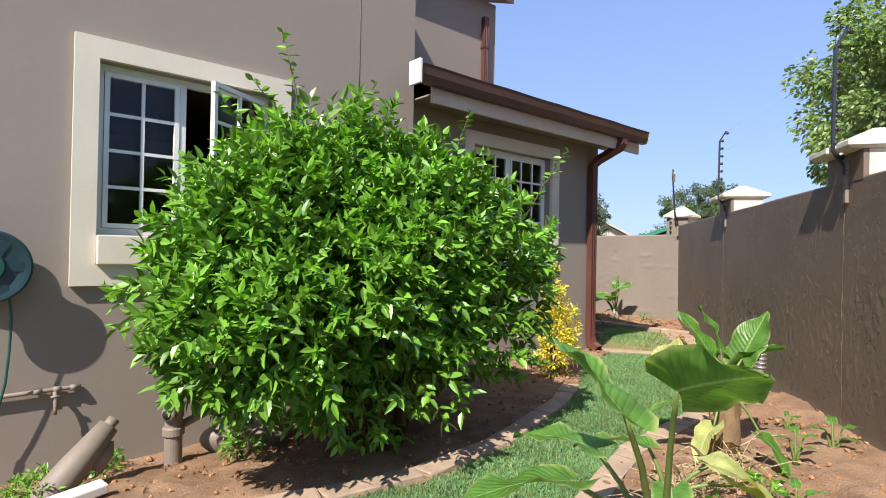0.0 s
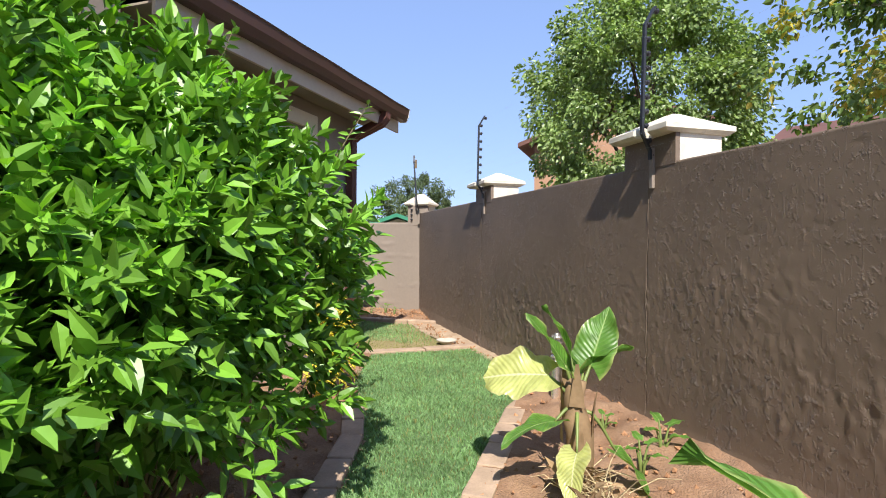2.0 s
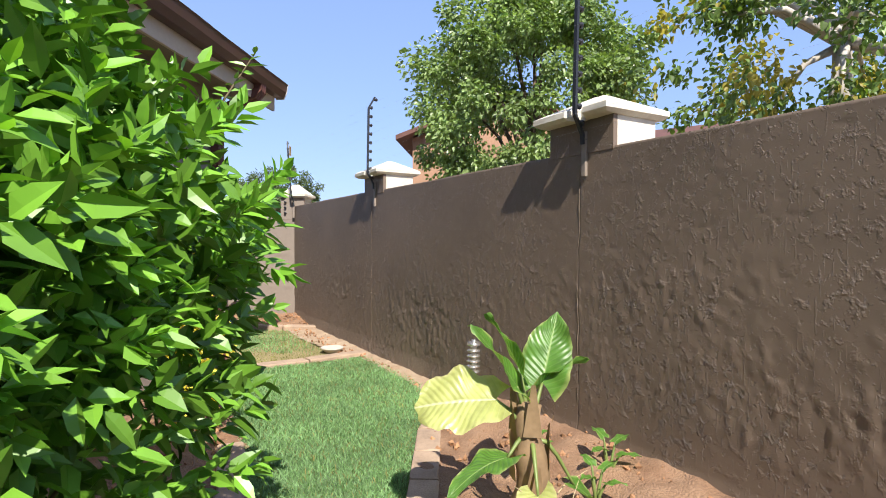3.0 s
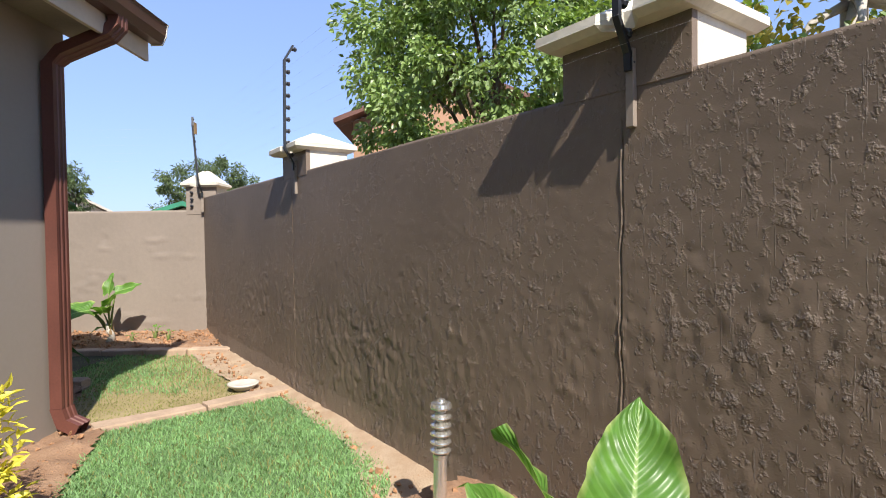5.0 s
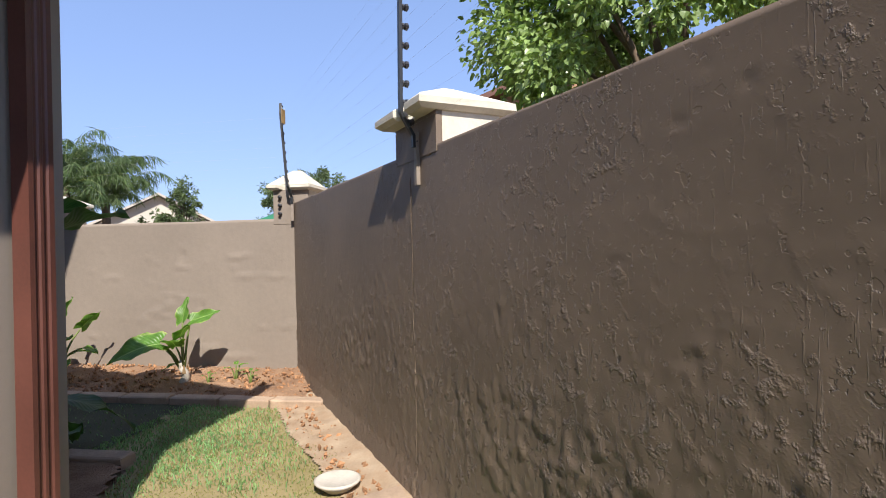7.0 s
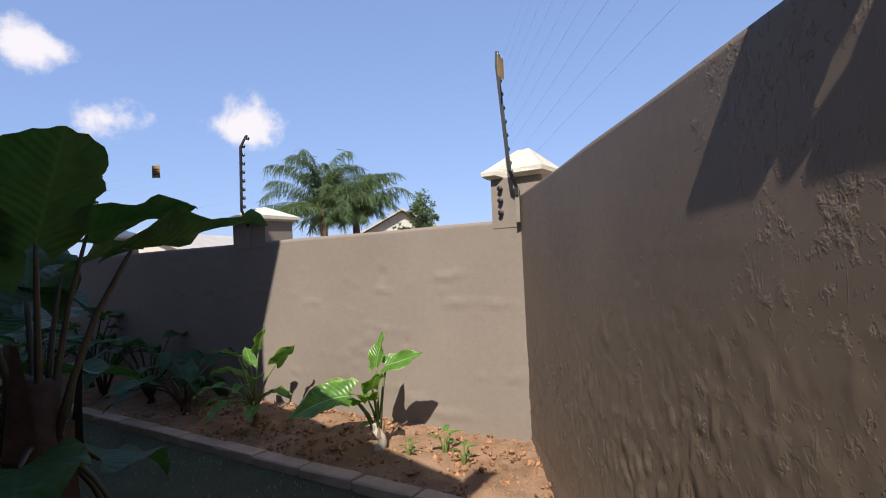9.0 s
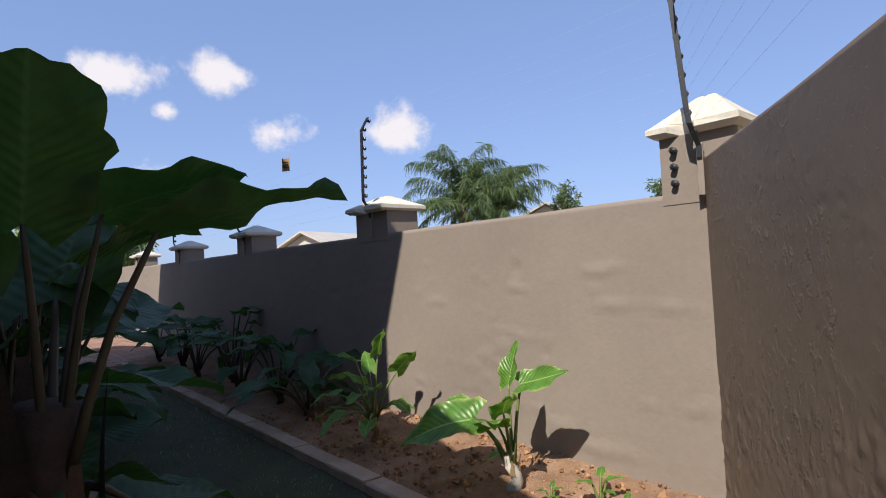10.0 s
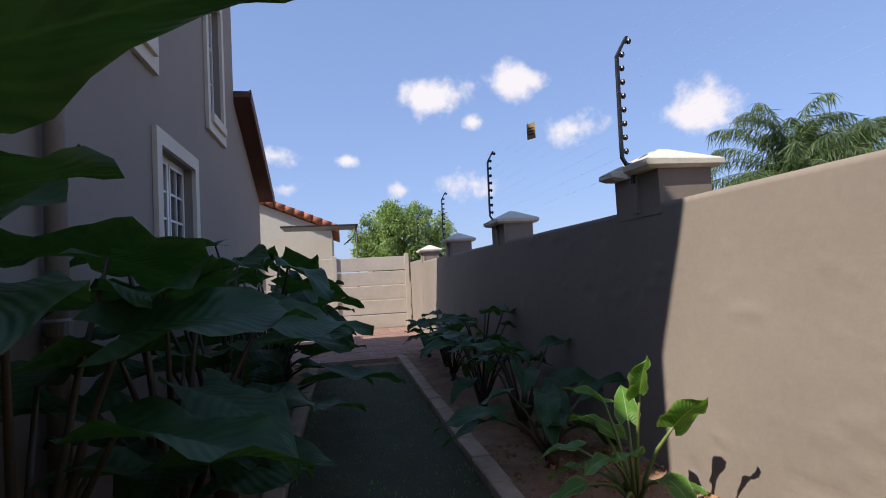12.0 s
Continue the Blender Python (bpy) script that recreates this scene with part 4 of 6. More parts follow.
tagged(box_part("trim_gutter_stop", (2.985, 3.014, 3.83, 3.995, 2.82, 3.04), M_white, bevel=0.006), "white painted block at the gutter's end", "trim", kind="structure")


def downpipe(pts, w, d, label, straps=(), material=None):
    """A ribbed rectangular downpipe along points."""
    root = empty("downpipe", pose(0, 0, 0), label, "downpipe")
    ribs = [(-w / 2, -d / 2), (-w * 0.30, -d / 2), (-w * 0.24, -d / 2 + 0.006), (-w * 0.12, -d / 2 + 0.006), (-w * 0.06, -d / 2), (w * 0.06, -d / 2), (w * 0.12, -d / 2 + 0.006), (w * 0.24, -d / 2 + 0.006), (w * 0.30, -d / 2), (w / 2, -d / 2), (w / 2, d / 2), (-w / 2, d / 2)]
    k = len(ribs)
    P = [Vector(p) for p in pts]

    def length(name, first, last, wide, label=""):
        vs, fs = [], []
        for i in range(first, last + 1):
            dr = (P[min(i + 1, len(P) - 1)] - P[max(i - 1, 0)]).normalized()
            fy = Vector((0, 1, 0)) - dr * dr.y
            fy = fy.normalized() if fy.length > 0.2 else Vector((0, 0, 1))
            fx = fy.cross(dr).normalized()
            vs += [P[i] + (fx * a + fy * b) * wide for a, b in ribs]
        for i in range(last - first):
            for j in range(k):
                fs.append((i * k + j, i * k + (j + 1) % k, (i + 1) * k + (j + 1) % k, (i + 1) * k + j))
        link(name, vs, fs, material or M_pipe, root, label)
    n = len(P) - 1
    if n >= 7:
        length("swan_neck", 0, 4, 1.0)
        length("pipe", 4, n - 2, 1.0)
        length("shoe", n - 2, n, 1.07, "kicked-out shoe at the pipe's foot")
    else:
        length("pipe", 0, n, 1.0)
    for z in straps:
        x, y = pts[-2][0], pts[-2][1]
        box_part("strap", (x - w / 2 - 0.012, x + w / 2 + 0.012, y - d / 2 - 0.004, y + d / 2 + 0.03, z - 0.015, z + 0.015), M_gutter, root)
    return root


downpipe([(6.48, 3.93, 2.87), (6.48, 3.93, 2.80), (6.46, 3.97, 2.74), (6.425, 4.27, 2.60), (6.41, 4.335, 2.52), (6.41, 4.335, 1.4), (6.41, 4.335, 0.20), (6.41, 4.30, 0.10), (6.41, 4.20, 0.05)], 0.115, 0.08, "red-brown ribbed metal downpipe beside the house corner")
downpipe([(6.34, Y_UP - 0.05, 5.2), (6.34, Y_UP - 0.05, 4.6), (6.34, Y_UP - 0.05, 3.82)], 0.10, 0.07, "red-brown metal downpipe on the upper wall", (4.7,))
soil_pipe = empty("soil_pipe", pose(X_E + 0.075, 8.05, 0), "taupe painted soil pipe with collars on the shaded side wall", "drain pipe")
tube("pipe", [(0, 0, 0), (0, 0, 3.0), (0, 0, 5.3)], 0.055, M_drain, soil_pipe, n=14)
for z in (1.2, 2.82, 4.4):
    v, f = lathe_data([(0.056, z - 0.05), (0.068, z - 0.045), (0.070, z + 0.03), (0.057, z + 0.045)], 16)
    link("collar", v, f, M_drain, soil_pipe)
    box_part("bracket", (-0.078, -0.04, -0.02, 0.02, z - 0.09, z - 0.06), M_drain, soil_pipe)


def window(name, origin, along, out, hole, band, cols, rows, label, open_sash=False, sill=0.20, mullion=None):
    """A moulded plaster surround with a sill, and a white casement window with glazing bars."""
    m = frame_of(origin, along, out)
    u0, u1, v0, v1 = hole
    root = empty(name, m, label, "window", kind="structure")
    bt, bb = band, band + sill
    bm = bmesh.new()
    o, t = 0.045, -0.004
    rects = [(u0 - band, u1 + band, v1, v1 + bt), (u0 - band, u0, v0 - bb, v1), (u1, u1 + band, v0 - bb, v1), (u0, u1, v0 - bb, v0 - sill)]
    for a, b, c, d in rects:
        box(bm, a, b, 0.003, o, c, d)
    part("surround", bm, M_trim, root, "cream plaster surround")
    bm = bmesh.new()
    box(bm, u0 + 0.002, u1 - 0.002, -0.10, 0.085, v0 - sill, v0 - 0.004, bevel=0.008)
    part("window_sill", bm, M_trim, root, "cream plaster sill")
    mid = mullion if mullion else (u0 + u1) / 2
    fw, y0, y1 = 0.045, -0.13, -0.08
    bm = bmesh.new()
    for a, b, c, d in ((u0, u1, v1 - fw, v1), (u0, u1, v0, v0 + fw), (u0, u0 + fw, v0 + fw, v1 - fw), (u1 - fw, u1, v0 + fw, v1 - fw), (mid - fw / 2, mid + fw / 2, v0 + fw, v1 - fw)):
        box(bm, a + 0.001, b - 0.001, y0, y1, c, d)
    part("window_frame", bm, M_white, root, "white painted frame")
    for k, (a, b) in enumerate(((u0 + fw, mid - fw / 2), (mid + fw / 2, u1 - fw))):
        w, h = b - a - 0.006, v1 - v0 - 2 * fw - 0.006
        hinge = open_sash and k == 1
        base = Matrix.Translation((b - 0.003, -0.075, v0 + fw + 0.003)) @ pose(0, 0, 0, 0, 0, -32 if hinge else 0) if k == 1 else Matrix.Translation((a + 0.003 + w, -0.09, v0 + fw + 0.003))
        if k == 1 and not hinge:
            base = Matrix.Translation((b - 0.003, -0.09, v0 + fw + 0.003))
        sash = empty("sash", m @ base)
        sash.parent = root
        sash.matrix_parent_inverse = m.inverted()
        bm = bmesh.new()
        s = 0.032
        for p, q, c, d in ((-w, 0, h - s, h), (-w, 0, 0, s), (-w, -w + s, s, h - s), (-s, 0, s, h - s)):
            box(bm, p, q, -0.018, 0.018, c, d)
        part("sash_frame", bm, M_white, sash)
        nb = 0.011
        for i in range(1, cols):
            x = -w + w * i / cols
            box_part("glazing_bar", (x - nb, x + nb, -0.014, 0.014, s, h - s), M_white, sash)
        for j in range(1, rows):
            z = s + (h - 2 * s) * j / rows
            box_part("glazing_bar", (-w + s, -s, -0.012, 0.012, z - nb, z + nb), M_white, sash)
        g = box_part("pane", (-w + s - 0.004, -s + 0.004, -0.003, 0.003, s - 0.004, h - s + 0.004), M_glass, sash)
        g.visible_shadow = False
    return root


window("window_1", (0, Y_W1, 0), (1, 0, 0), (0, -1, 0), W1_HOLE, 0.14, 2, 4, "cream-framed casement window with one sash standing open", True, 0.2, 1.16)
window("window_2", (0, Y_W2, 0), (1, 0, 0), (0, -1, 0), W2_HOLE, 0.14, 3, 4, "cream-framed casement window under the eave", False, 0.1)
window("window_3", (X_E, 13.75, 0), (0, -1, 0), (1, 0, 0), (13.75 - SW[1], 13.75 - SW[0], SW[2], SW[3]), 0.14, 2, 4, "cream-framed casement window in the shaded side wall", False, 0.15)
window("window_4", (X_E, 13.75, 0), (0, -1, 0), (1, 0, 0), (13.75 - UW[1], 13.75 - UW[0], UW[2], UW[3]), 0.12, 1, 3, "tall narrow cream-framed upper window", False, 0.12)
window("window_5", (X_E, 13.75, 0), (0, -1, 0), (1, 0, 0), (13.75 - VW[1], 13.75 - VW[0], VW[2], VW[3]), 0.12, 1, 3, "tall cream-framed upper window in the shaded side wall", False, 0.12)
# movement joint in the front wall
tube("trim_joint", [(2.62, Y_W1 - 0.001, 0.2), (2.615, Y_W1 - 0.001, 2.2), (2.62, Y_W1 - 0.001, 6.2)], 0.004, M_gutter)
tagged(bpy.data.objects["trim_joint"], "thin dark movement joint in the plaster", "trim", kind="structure")


# ---- leaves and shrubs ----
def leaf_cloud(pos, nrm, length, width, g, droop=0.25):
    """Many small folded leaves: bases pos, directions nrm; six vertices a leaf."""
    n = len(pos)
    d = nrm / np.linalg.norm(nrm, axis=1, keepdims=True)
    side = np.cross(d, np.array([0, 0, 1.0]) + 0.7 * g.normal(size=(n, 3)))
    side /= np.linalg.norm(side, axis=1, keepdims=True) + 1e-9
    up = np.cross(side, d)
    L = (length * g.uniform(0.65, 1.15, n))[:, None]
    W = (width * g.uniform(0.75, 1.15, n))[:, None]
    dr = L * droop

    def at(t, s, lift):
        return pos + d * L * t + side * W * s + up * (lift * W - dr * t * t * 0.5)
    V = np.stack([pos, at(0.30, 0, 0), at(0.66, 0, 0), at(1, 0, 0), at(0.26, 0.46, 0.2), at(0.62, 0.38, 0.16), at(0.26, -0.46, 0.2), at(0.62, -0.38, 0.16)], 1).reshape(-1, 3)
    i = np.arange(n)[:, None] * 8
    tri = np.concatenate([i + np.array([q]) for q in ([0, 4, 1], [2, 5, 3], [0, 1, 6], [2, 3, 7])])
    quad = np.concatenate([i + np.array([q]) for q in ([1, 4, 5, 2], [1, 2, 7, 6])])
    return V, tri.tolist() + quad.tolist()


def sprigs(base, direction, g, count, step, spread, curve=0.0):
    """Leaf bases and directions along short shoots."""
    n = len(base)
    d = direction / np.linalg.norm(direction, axis=1, keepdims=True)
    P, D = [], []
    a = np.cross(d, np.array([0.3, 0.2, 1.0]))
    a /= np.linalg.norm(a, axis=1, keepdims=True)
    b = np.cross(d, a)
    ph = g.uniform(0, 6.28, n)[:, None]
    for k in range(count):
        t = ph + k * 2.4
        o = a * np.cos(t) + b * np.sin(t)
        P.append(base + d * step * k + o * 0.003)
        s = spread * (1 - 0.5 * k / count)
        D.append(d * (1 - s * 0.5) + o * s + np.array([0, 0, -0.10]))
    return np.concatenate(P), np.concatenate(D)


def bush():
    g = np.random.default_rng(3)
    root = empty("bush", pose(2.1, 3.1, 0.0), "large dense rounded shrub with glossy bright green leaves", "bush")
    c, R = np.array([2.04, 3.17, 1.06]), np.array([1.24, 0.84, 0.90])
    n = 3500
    u = g.normal(size=(n, 3))
    u /= np.linalg.norm(u, axis=1, keepdims=True)
    keep = g.random(n) < np.clip(0.75 + u[:, 2] * 0.9, 0.22, 1)
    u = u[keep]
    n = len(u)
    bumps = 0.66 + 0.64 * fbm(u[:, 0] * 2.7 + 9, u[:, 1] * 2.7 + u[:, 2] * 3.4 + 5, 19, 3)
    # fuller shoulders than an ellipsoid's
    q = np.where(u[:, 2] < 0, 3.2, 2.5)
    full = 1 / (np.abs(u) ** q[:, None]).sum(1) ** (1 / q)
    rad = (0.72 + 0.28 * g.random(n) ** 0.7) * bumps * full
    base = c + u * R * (rad * (1 + 0.08 * np.minimum(u[:, 2], 0)))[:, None] * np.array([1, 1, 1.06])
    ok = base[:, 2] > 0.14 + 0.42 * np.clip((1.9 - base[:, 0]) / 0.9, 0, 1)
    base, uu = base[ok], u[ok]
    # a lower lobe that leans out over the lawn's edge
    w = g.normal(size=(420, 3))
    w /= np.linalg.norm(w, axis=1, keepdims=True)
    base = np.vstack([base, np.array([1.14, 2.76, 0.88]) + w * np.array([0.48, 0.37, 0.36]) * (0.6 + 0.4 * g.random(420))[:, None]])
    uu = np.vstack([uu, w])
    dirs = uu + np.array([0, 0, 0.35]) + 0.45 * g.normal(size=uu.shape)
    P, D = sprigs(base, dirs, g, 7, 0.020, 0.95)
    V, F = leaf_cloud(P, D, 0.096, 0.044, g)
    loc = V - np.array([2.1, 3.1, 0])
    link("crown", loc, F, M_bush, root)
    # young bright tips, thickest on top so the crown reads lit above, shaded below
    k = g.random(len(base)) < np.clip(0.28 + 0.55 * uu[:, 2], 0.05, 0.6)
    tip = base[k] + (dirs[k] / np.linalg.norm(dirs[k], axis=1, keepdims=True)) * 0.10
    P, D = sprigs(tip, dirs[k] + np.array([0, 0, 0.3]), g, 6, 0.012, 0.8)
    V, F = leaf_cloud(P, D, 0.075, 0.033, g)
    link("young_growth", V - np.array([2.1, 3.1, 0]), F, M_bush_new, root, "paler young leaves at the shoot tips, most of them above to lighten the crown's top")
    # inner leaves that close the crown
    n = 5200
    u = g.normal(size=(n, 3))
    u /= np.linalg.norm(u, axis=1, keepdims=True)
    base = c + u * R * (0.5 + 0.32 * g.random(n))[:, None]
    base = base[base[:, 2] > 0.2 + 0.40 * np.clip((2.0 - base[:, 0]) / 0.9, 0, 1)]
    V, F = leaf_cloud(base, g.normal(size=base.shape), 0.13, 0.07, g)
    link("inner_leaves", V - np.array([2.1, 3.1, 0]), F, M_bush, root)
    # stems
    items = []
    for i in range(26):
        a, t = g.uniform(0, 6.28), g.uniform(0.2, 0.85)
        e = Vector((math.cos(a) * R[0] * t, math.sin(a) * R[1] * t, g.uniform(0.7, 1.7)))
        s = Vector((math.cos(a) * 0.16, math.sin(a) * 0.16, -0.03))
        items.append(tube_data([s, s * 0.4 + e * 0.35 + Vector((0, 0, 0.05)), e], [0.014, 0.010, 0.004], 5))
    v, f = join_data(items)
    link("branchwork", v, f, M_stem, root, smooth=True)
    # long shoots standing above the crown
    for (x, y, z0), (x1, y1, z1) in (((1.55, 3.2, 1.9), (1.46, 3.3, 2.68)), ((1.62, 3.35, 1.9), (1.30, 3.35, 2.35)), ((2.2, 3.5, 1.9), (2.32, 3.55, 2.6)), ((2.3, 3.45, 1.9), (2.42, 3.5, 2.45)), ((2.7, 3.2, 1.8), (2.92, 3.1, 2.40)), ((3.3, 2.85, 1.6), (3.62, 2.7, 2.15)), ((1.2, 3.0, 1.7), (0.98, 2.95, 2.1))):
        a, b = Vector((x - 2.1, y - 3.1, z0)), Vector((x1 - 2.1, y1 - 3.1, z1))
        mid = (a + b) / 2 + Vector((0.03, 0, 0.04))
        sh = tube("shoot", [a, mid, b], [0.006, 0.005, 0.002], M_stem, root, n=5)
        ts = np.linspace(0.15, 1, 13)
        pts = np.array([a.lerp(mid, t * 2) if t < 0.5 else mid.lerp(b, t * 2 - 1) for t in ts])
        ang = np.arange(13) * 2.4
        D = np.stack([np.cos(ang), np.sin(ang), np.full(13, 0.25)], -1)
        V, F = leaf_cloud(np.repeat(pts, 2, 0), np.concatenate([D, -D * np.array([1, 1, -1])], 1).reshape(-1, 3), 0.085, 0.032, g)
        link("shoot_leaves", V, F, M_bush, sh)
    return root


bush()


def small_shrub(name, x, y, z0, rx, rz, n, length, width, material, label, seed, count=6):
    g = np.random.default_rng(seed)
    root = empty(name, pose(x, y, z0), label, "shrub")
    u = g.normal(size=(n, 3))
    u /= np.linalg.norm(u, axis=1, keepdims=True)
    base = u * np.array([rx, rx, rz]) * (0.35 + 0.65 * g.random(n))[:, None] + np.array([0, 0, rz])
    P, D = sprigs(base, u + np.array([0, 0, 0.5]) + 0.3 * g.normal(size=u.shape), g, count, length * 0.2, 0.9)
    V, F = leaf_cloud(P, D, length, width, g)
    link("foliage", V, F, material, root)
    items = []
    for i in range(8):
        a = g.uniform(0, 6.28)
        items.append(tube_data([(0.02 * math.cos(a), 0.02 * math.sin(a), -0.03), (rx * 0.3 * math.cos(a), rx * 0.3 * math.sin(a), rz * 0.7), (rx * 0.7 * math.cos(a), rx * 0.7 * math.sin(a), rz * 1.3)], [0.006, 0.005, 0.002], 5))
    v, f = join_data(items)
    link("branchwork", v, f, M_stem, root)
    return root


def straw(x, y, z0, r, n, seed):
    """A tangle of bent dry stalks and curled dead leaves."""
    g = np.random.default_rng(seed)
    root = empty("dead_stalks", pose(x, y, z0), "tangle of straw-coloured dead stalks and leaves on soil", "dead plant", "dead stalks on the bed")
    items = []
    for _ in range(n):
        a, q = g.uniform(0, 6.28), r * g.uniform(0.2, 1)
        s = Vector((q * math.cos(a), q * math.sin(a), g.uniform(-0.02, 0.02)))
        d = Vector(g.normal(size=3)) * r * 0.6
        d.z = abs(d.z) * 0.7
        items.append(tube_data([s, s + d * 0.6 + Vector((0, 0, 0.03)), s + d * 1.1 - Vector((0, 0, 0.01))], [0.003, 0.0025, 0.001], 4))
    v, f = join_data(items)
    tagged(link("stalk_tangle", v, f, M_straw, root), kind="stuff")
    m = n // 2
    base = g.normal(size=(m, 3)) * np.array([r * 0.5, r * 0.5, 0.03]) + np.array([0, 0, 0.05])
    V, F = leaf_cloud(base, g.normal(size=(m, 3)), 0.10, 0.035, g, 0.8)
    tagged(link("leaf_litter", V, F, M_dry, root), kind="stuff")
    return root


small_shrub("golden_shrub", 4.72, 3.60, 0.0, 0.20, 0.44, 200, 0.065, 0.026, M_yellow, "small shrub with bright golden-yellow leaves by the house", 61)
small_shrub("golden_shrub", 4.62, 3.58, 0.0, 0.12, 0.64, 120, 0.06, 0.024, M_yellow, "golden-yellow shoots beside the green bush", 62)


# ---- large-leaved plants ----
def blade(L, W, fold=0.25, droop=0.3, wave=0.02, notch=0.16, seed=0, blunt=False, nu=15, nv=11):
    """A heart-shaped leaf blade: attached at the origin, pointing along +y, its upper side towards +z."""
    g = np.random.default_rng(seed)
    ph = g.uniform(0, 6.28, 4)
    vs, uvs = [], []
    for i in range(nu):
        t = i / (nu - 1)
        half = W / 2 * (math.sin(math.pi * min(1, (t * 0.93 + 0.07)) ** 0.72) ** 0.75) * (1 - 0.12 * t)
        if blunt:
            half = W / 2 * (math.sin(math.pi * (t * 0.70 + 0.12)) ** 0.9) * (1 + 0.10 * math.sin(17 * t + ph[0]))
        elif i == nu - 1:
            half = 0.002
        for j in range(nv):
            s = 2 * j / (nv - 1) - 1
            rag = 1 + 0.035 * math.sin(9 * t + ph[0]) * (abs(s) > 0.9) + (0.03 * math.sin(31 * t + ph[3]) * (abs(s) > 0.95))
            x = s * half * rag
            y = L * t - notch * L * abs(s) ** 1.4 * (1 - t) ** 2.2
            if blunt:
                y -= 0.10 * L * abs(s) ** 2.5 * t ** 3 + 0.02 * L * math.sin(7 * s + ph[2]) * t ** 4
            z = fold * abs(x) - droop * L * t * t + wave * math.sin(11 * t + ph[1] + 2 * s) * abs(s) ** 1.5 + 0.35 * wave * math.sin(23 * t * (1 if s > 0 else 1.1) + ph[2]) * abs(s)
            vs.append((x, y, z))
            uvs.append((s, t))
    return vs, [tuple(f) for f in grid_faces(nu, nv)], uvs


def ear_plant(name, x, y, z0, leaves, label, trunk=None, stalk=None, seed=0, category="plant", group=""):
    """leaves: attach point from the base (dx, dy, dz), azimuth and rise of the blade, roll, length, width, droop, material."""
    root = empty(name, pose(x, y, z0), label, category, group)
    g = np.random.default_rng(seed)
    stalk = stalk or M_petiole
    hb = 0.0
    if trunk:
        r, h, tm = trunk
        pts, rad = [], []
        for k in range(7):
            pts.append((0.02 * math.sin(k), 0.02 * math.cos(k * 1.3), -0.04 + (h + 0.04) * k / 6))
            rad.append(r * (1.25 - 0.55 * k / 6) * (1 + 0.08 * math.sin(k * 2.1)))
        tube("stem", pts, rad, tm, root, "fibrous stem with old leaf sheaths", n=10)
        for k in range(7):
            a = g.uniform(0, 6.28)
            zz = h * g.uniform(0.1, 0.8)
            w = r * 0.55
            e = Vector((math.cos(a), math.sin(a), 0))
            s = Vector((-math.sin(a), math.cos(a), 0))
            vs = []
            for q in range(5):
                t = q / 4
                c = e * (r * (1.05 + 0.25 * t * t)) + Vector((0, 0, zz + (h * 0.42) * t))
                vs += [c - s * w * (1 - t * 0.8), c + s * w * (1 - t * 0.8) + e * 0.006]
            fs = [(2 * q, 2 * q + 1, 2 * q + 3, 2 * q + 2) for q in range(4)]
            link("sheath", vs, fs, M_dry if tm is not M_trunkb else tm, root)
        hb = h * 0.75
    for k, (dx, dy, dz, az, rise, roll, L, W, droop, m) in enumerate(leaves):
        a = Vector((0, 0, hb)) + Vector((dx, dy, 0)) * 0.12
        b = Vector((dx, dy, dz))
        mid = a.lerp(b, 0.55) + Vector((0, 0, 0.10 * (b - a).length))
        rr = 0.006 + 0.012 * L
        tube("leaf_stalk", [a - Vector((0, 0, 0.03)), a.lerp(mid, 0.5) + Vector((0, 0, 0.01)), mid, b.lerp(mid, 0.3), b], [rr * 1.5, rr * 1.2, rr, rr * 0.8, rr * 0.6], stalk, root, n=6)
        vs, fs, uvs = blade(L, W, g.uniform(0.12, 0.38), droop, 0.022 * L / 0.4, 0.2, seed * 31 + k, W / L > 0.83)
        mm = Matrix.Translation(b) @ Matrix.Rotation(radians(-az), 4, "Z") @ Matrix.Rotation(radians(rise), 4, "X") @ Matrix.Rotation(radians(roll), 4, "Y")
        link("leaf", [mm @ Vector(v) for v in vs], fs, m, root, smooth=True, uvs=uvs)
    return root


E, Y, K = M_ear, M_ear_yel, M_ear_shaded
# by the street wall
ear_plant("elephant_ear", 3.62, 1.45, 0.06, [
    (-0.05, 0.15, 0.56, 350, 2, -48, 0.34, 0.29, 0.26, Y),
    (0.10, -0.06, 0.60, 120, 62, 20, 0.36, 0.25, 0.10, E),
    (-0.05, 0.06, 0.62, 340, 58, -20, 0.34, 0.20, 0.10, E),
    (0.02, 0.04, 0.66, 20, 66, 30, 0.30, 0.18, 0.15, E),
    (0.12, -0.02, 0.55, 160, 40, -30, 0.30, 0.20, 0.20, E),
    (-0.12, 0.10, 0.34, 320, 5, 0, 0.30, 0.18, 0.4, E),
    (-0.20, -0.02, 0.22, 280, -20, 15, 0.26, 0.18, 0.5, Y),
    (0.05, -0.2, 0.16, 190, -25, -10, 0.26, 0.17, 0.5, E)],
    "large-leaved elephant ear plant with one yellowing leaf on bare soil", (0.075, 0.54, M_dry), seed=1)
ear_plant("elephant_ear", 2.45, 1.22, 0.06, [
    (-0.05, 0.08, 0.36, 325, 14, 10, 0.32, 0.20, 0.35, E),
    (0.10, -0.14, 0.30, 150, 0, 0, 0.30, 0.24, 0.6, Y),
    (0.20, -0.2, 0.20, 120, -15, 0, 0.26, 0.2, 0.5, Y),
    (-0.10, -0.06, 0.22, 240, -10, 0, 0.24, 0.18, 0.5, E)],
    "half-withered elephant ear plant on the soil bed", (0.04, 0.2, M_dry), seed=2)
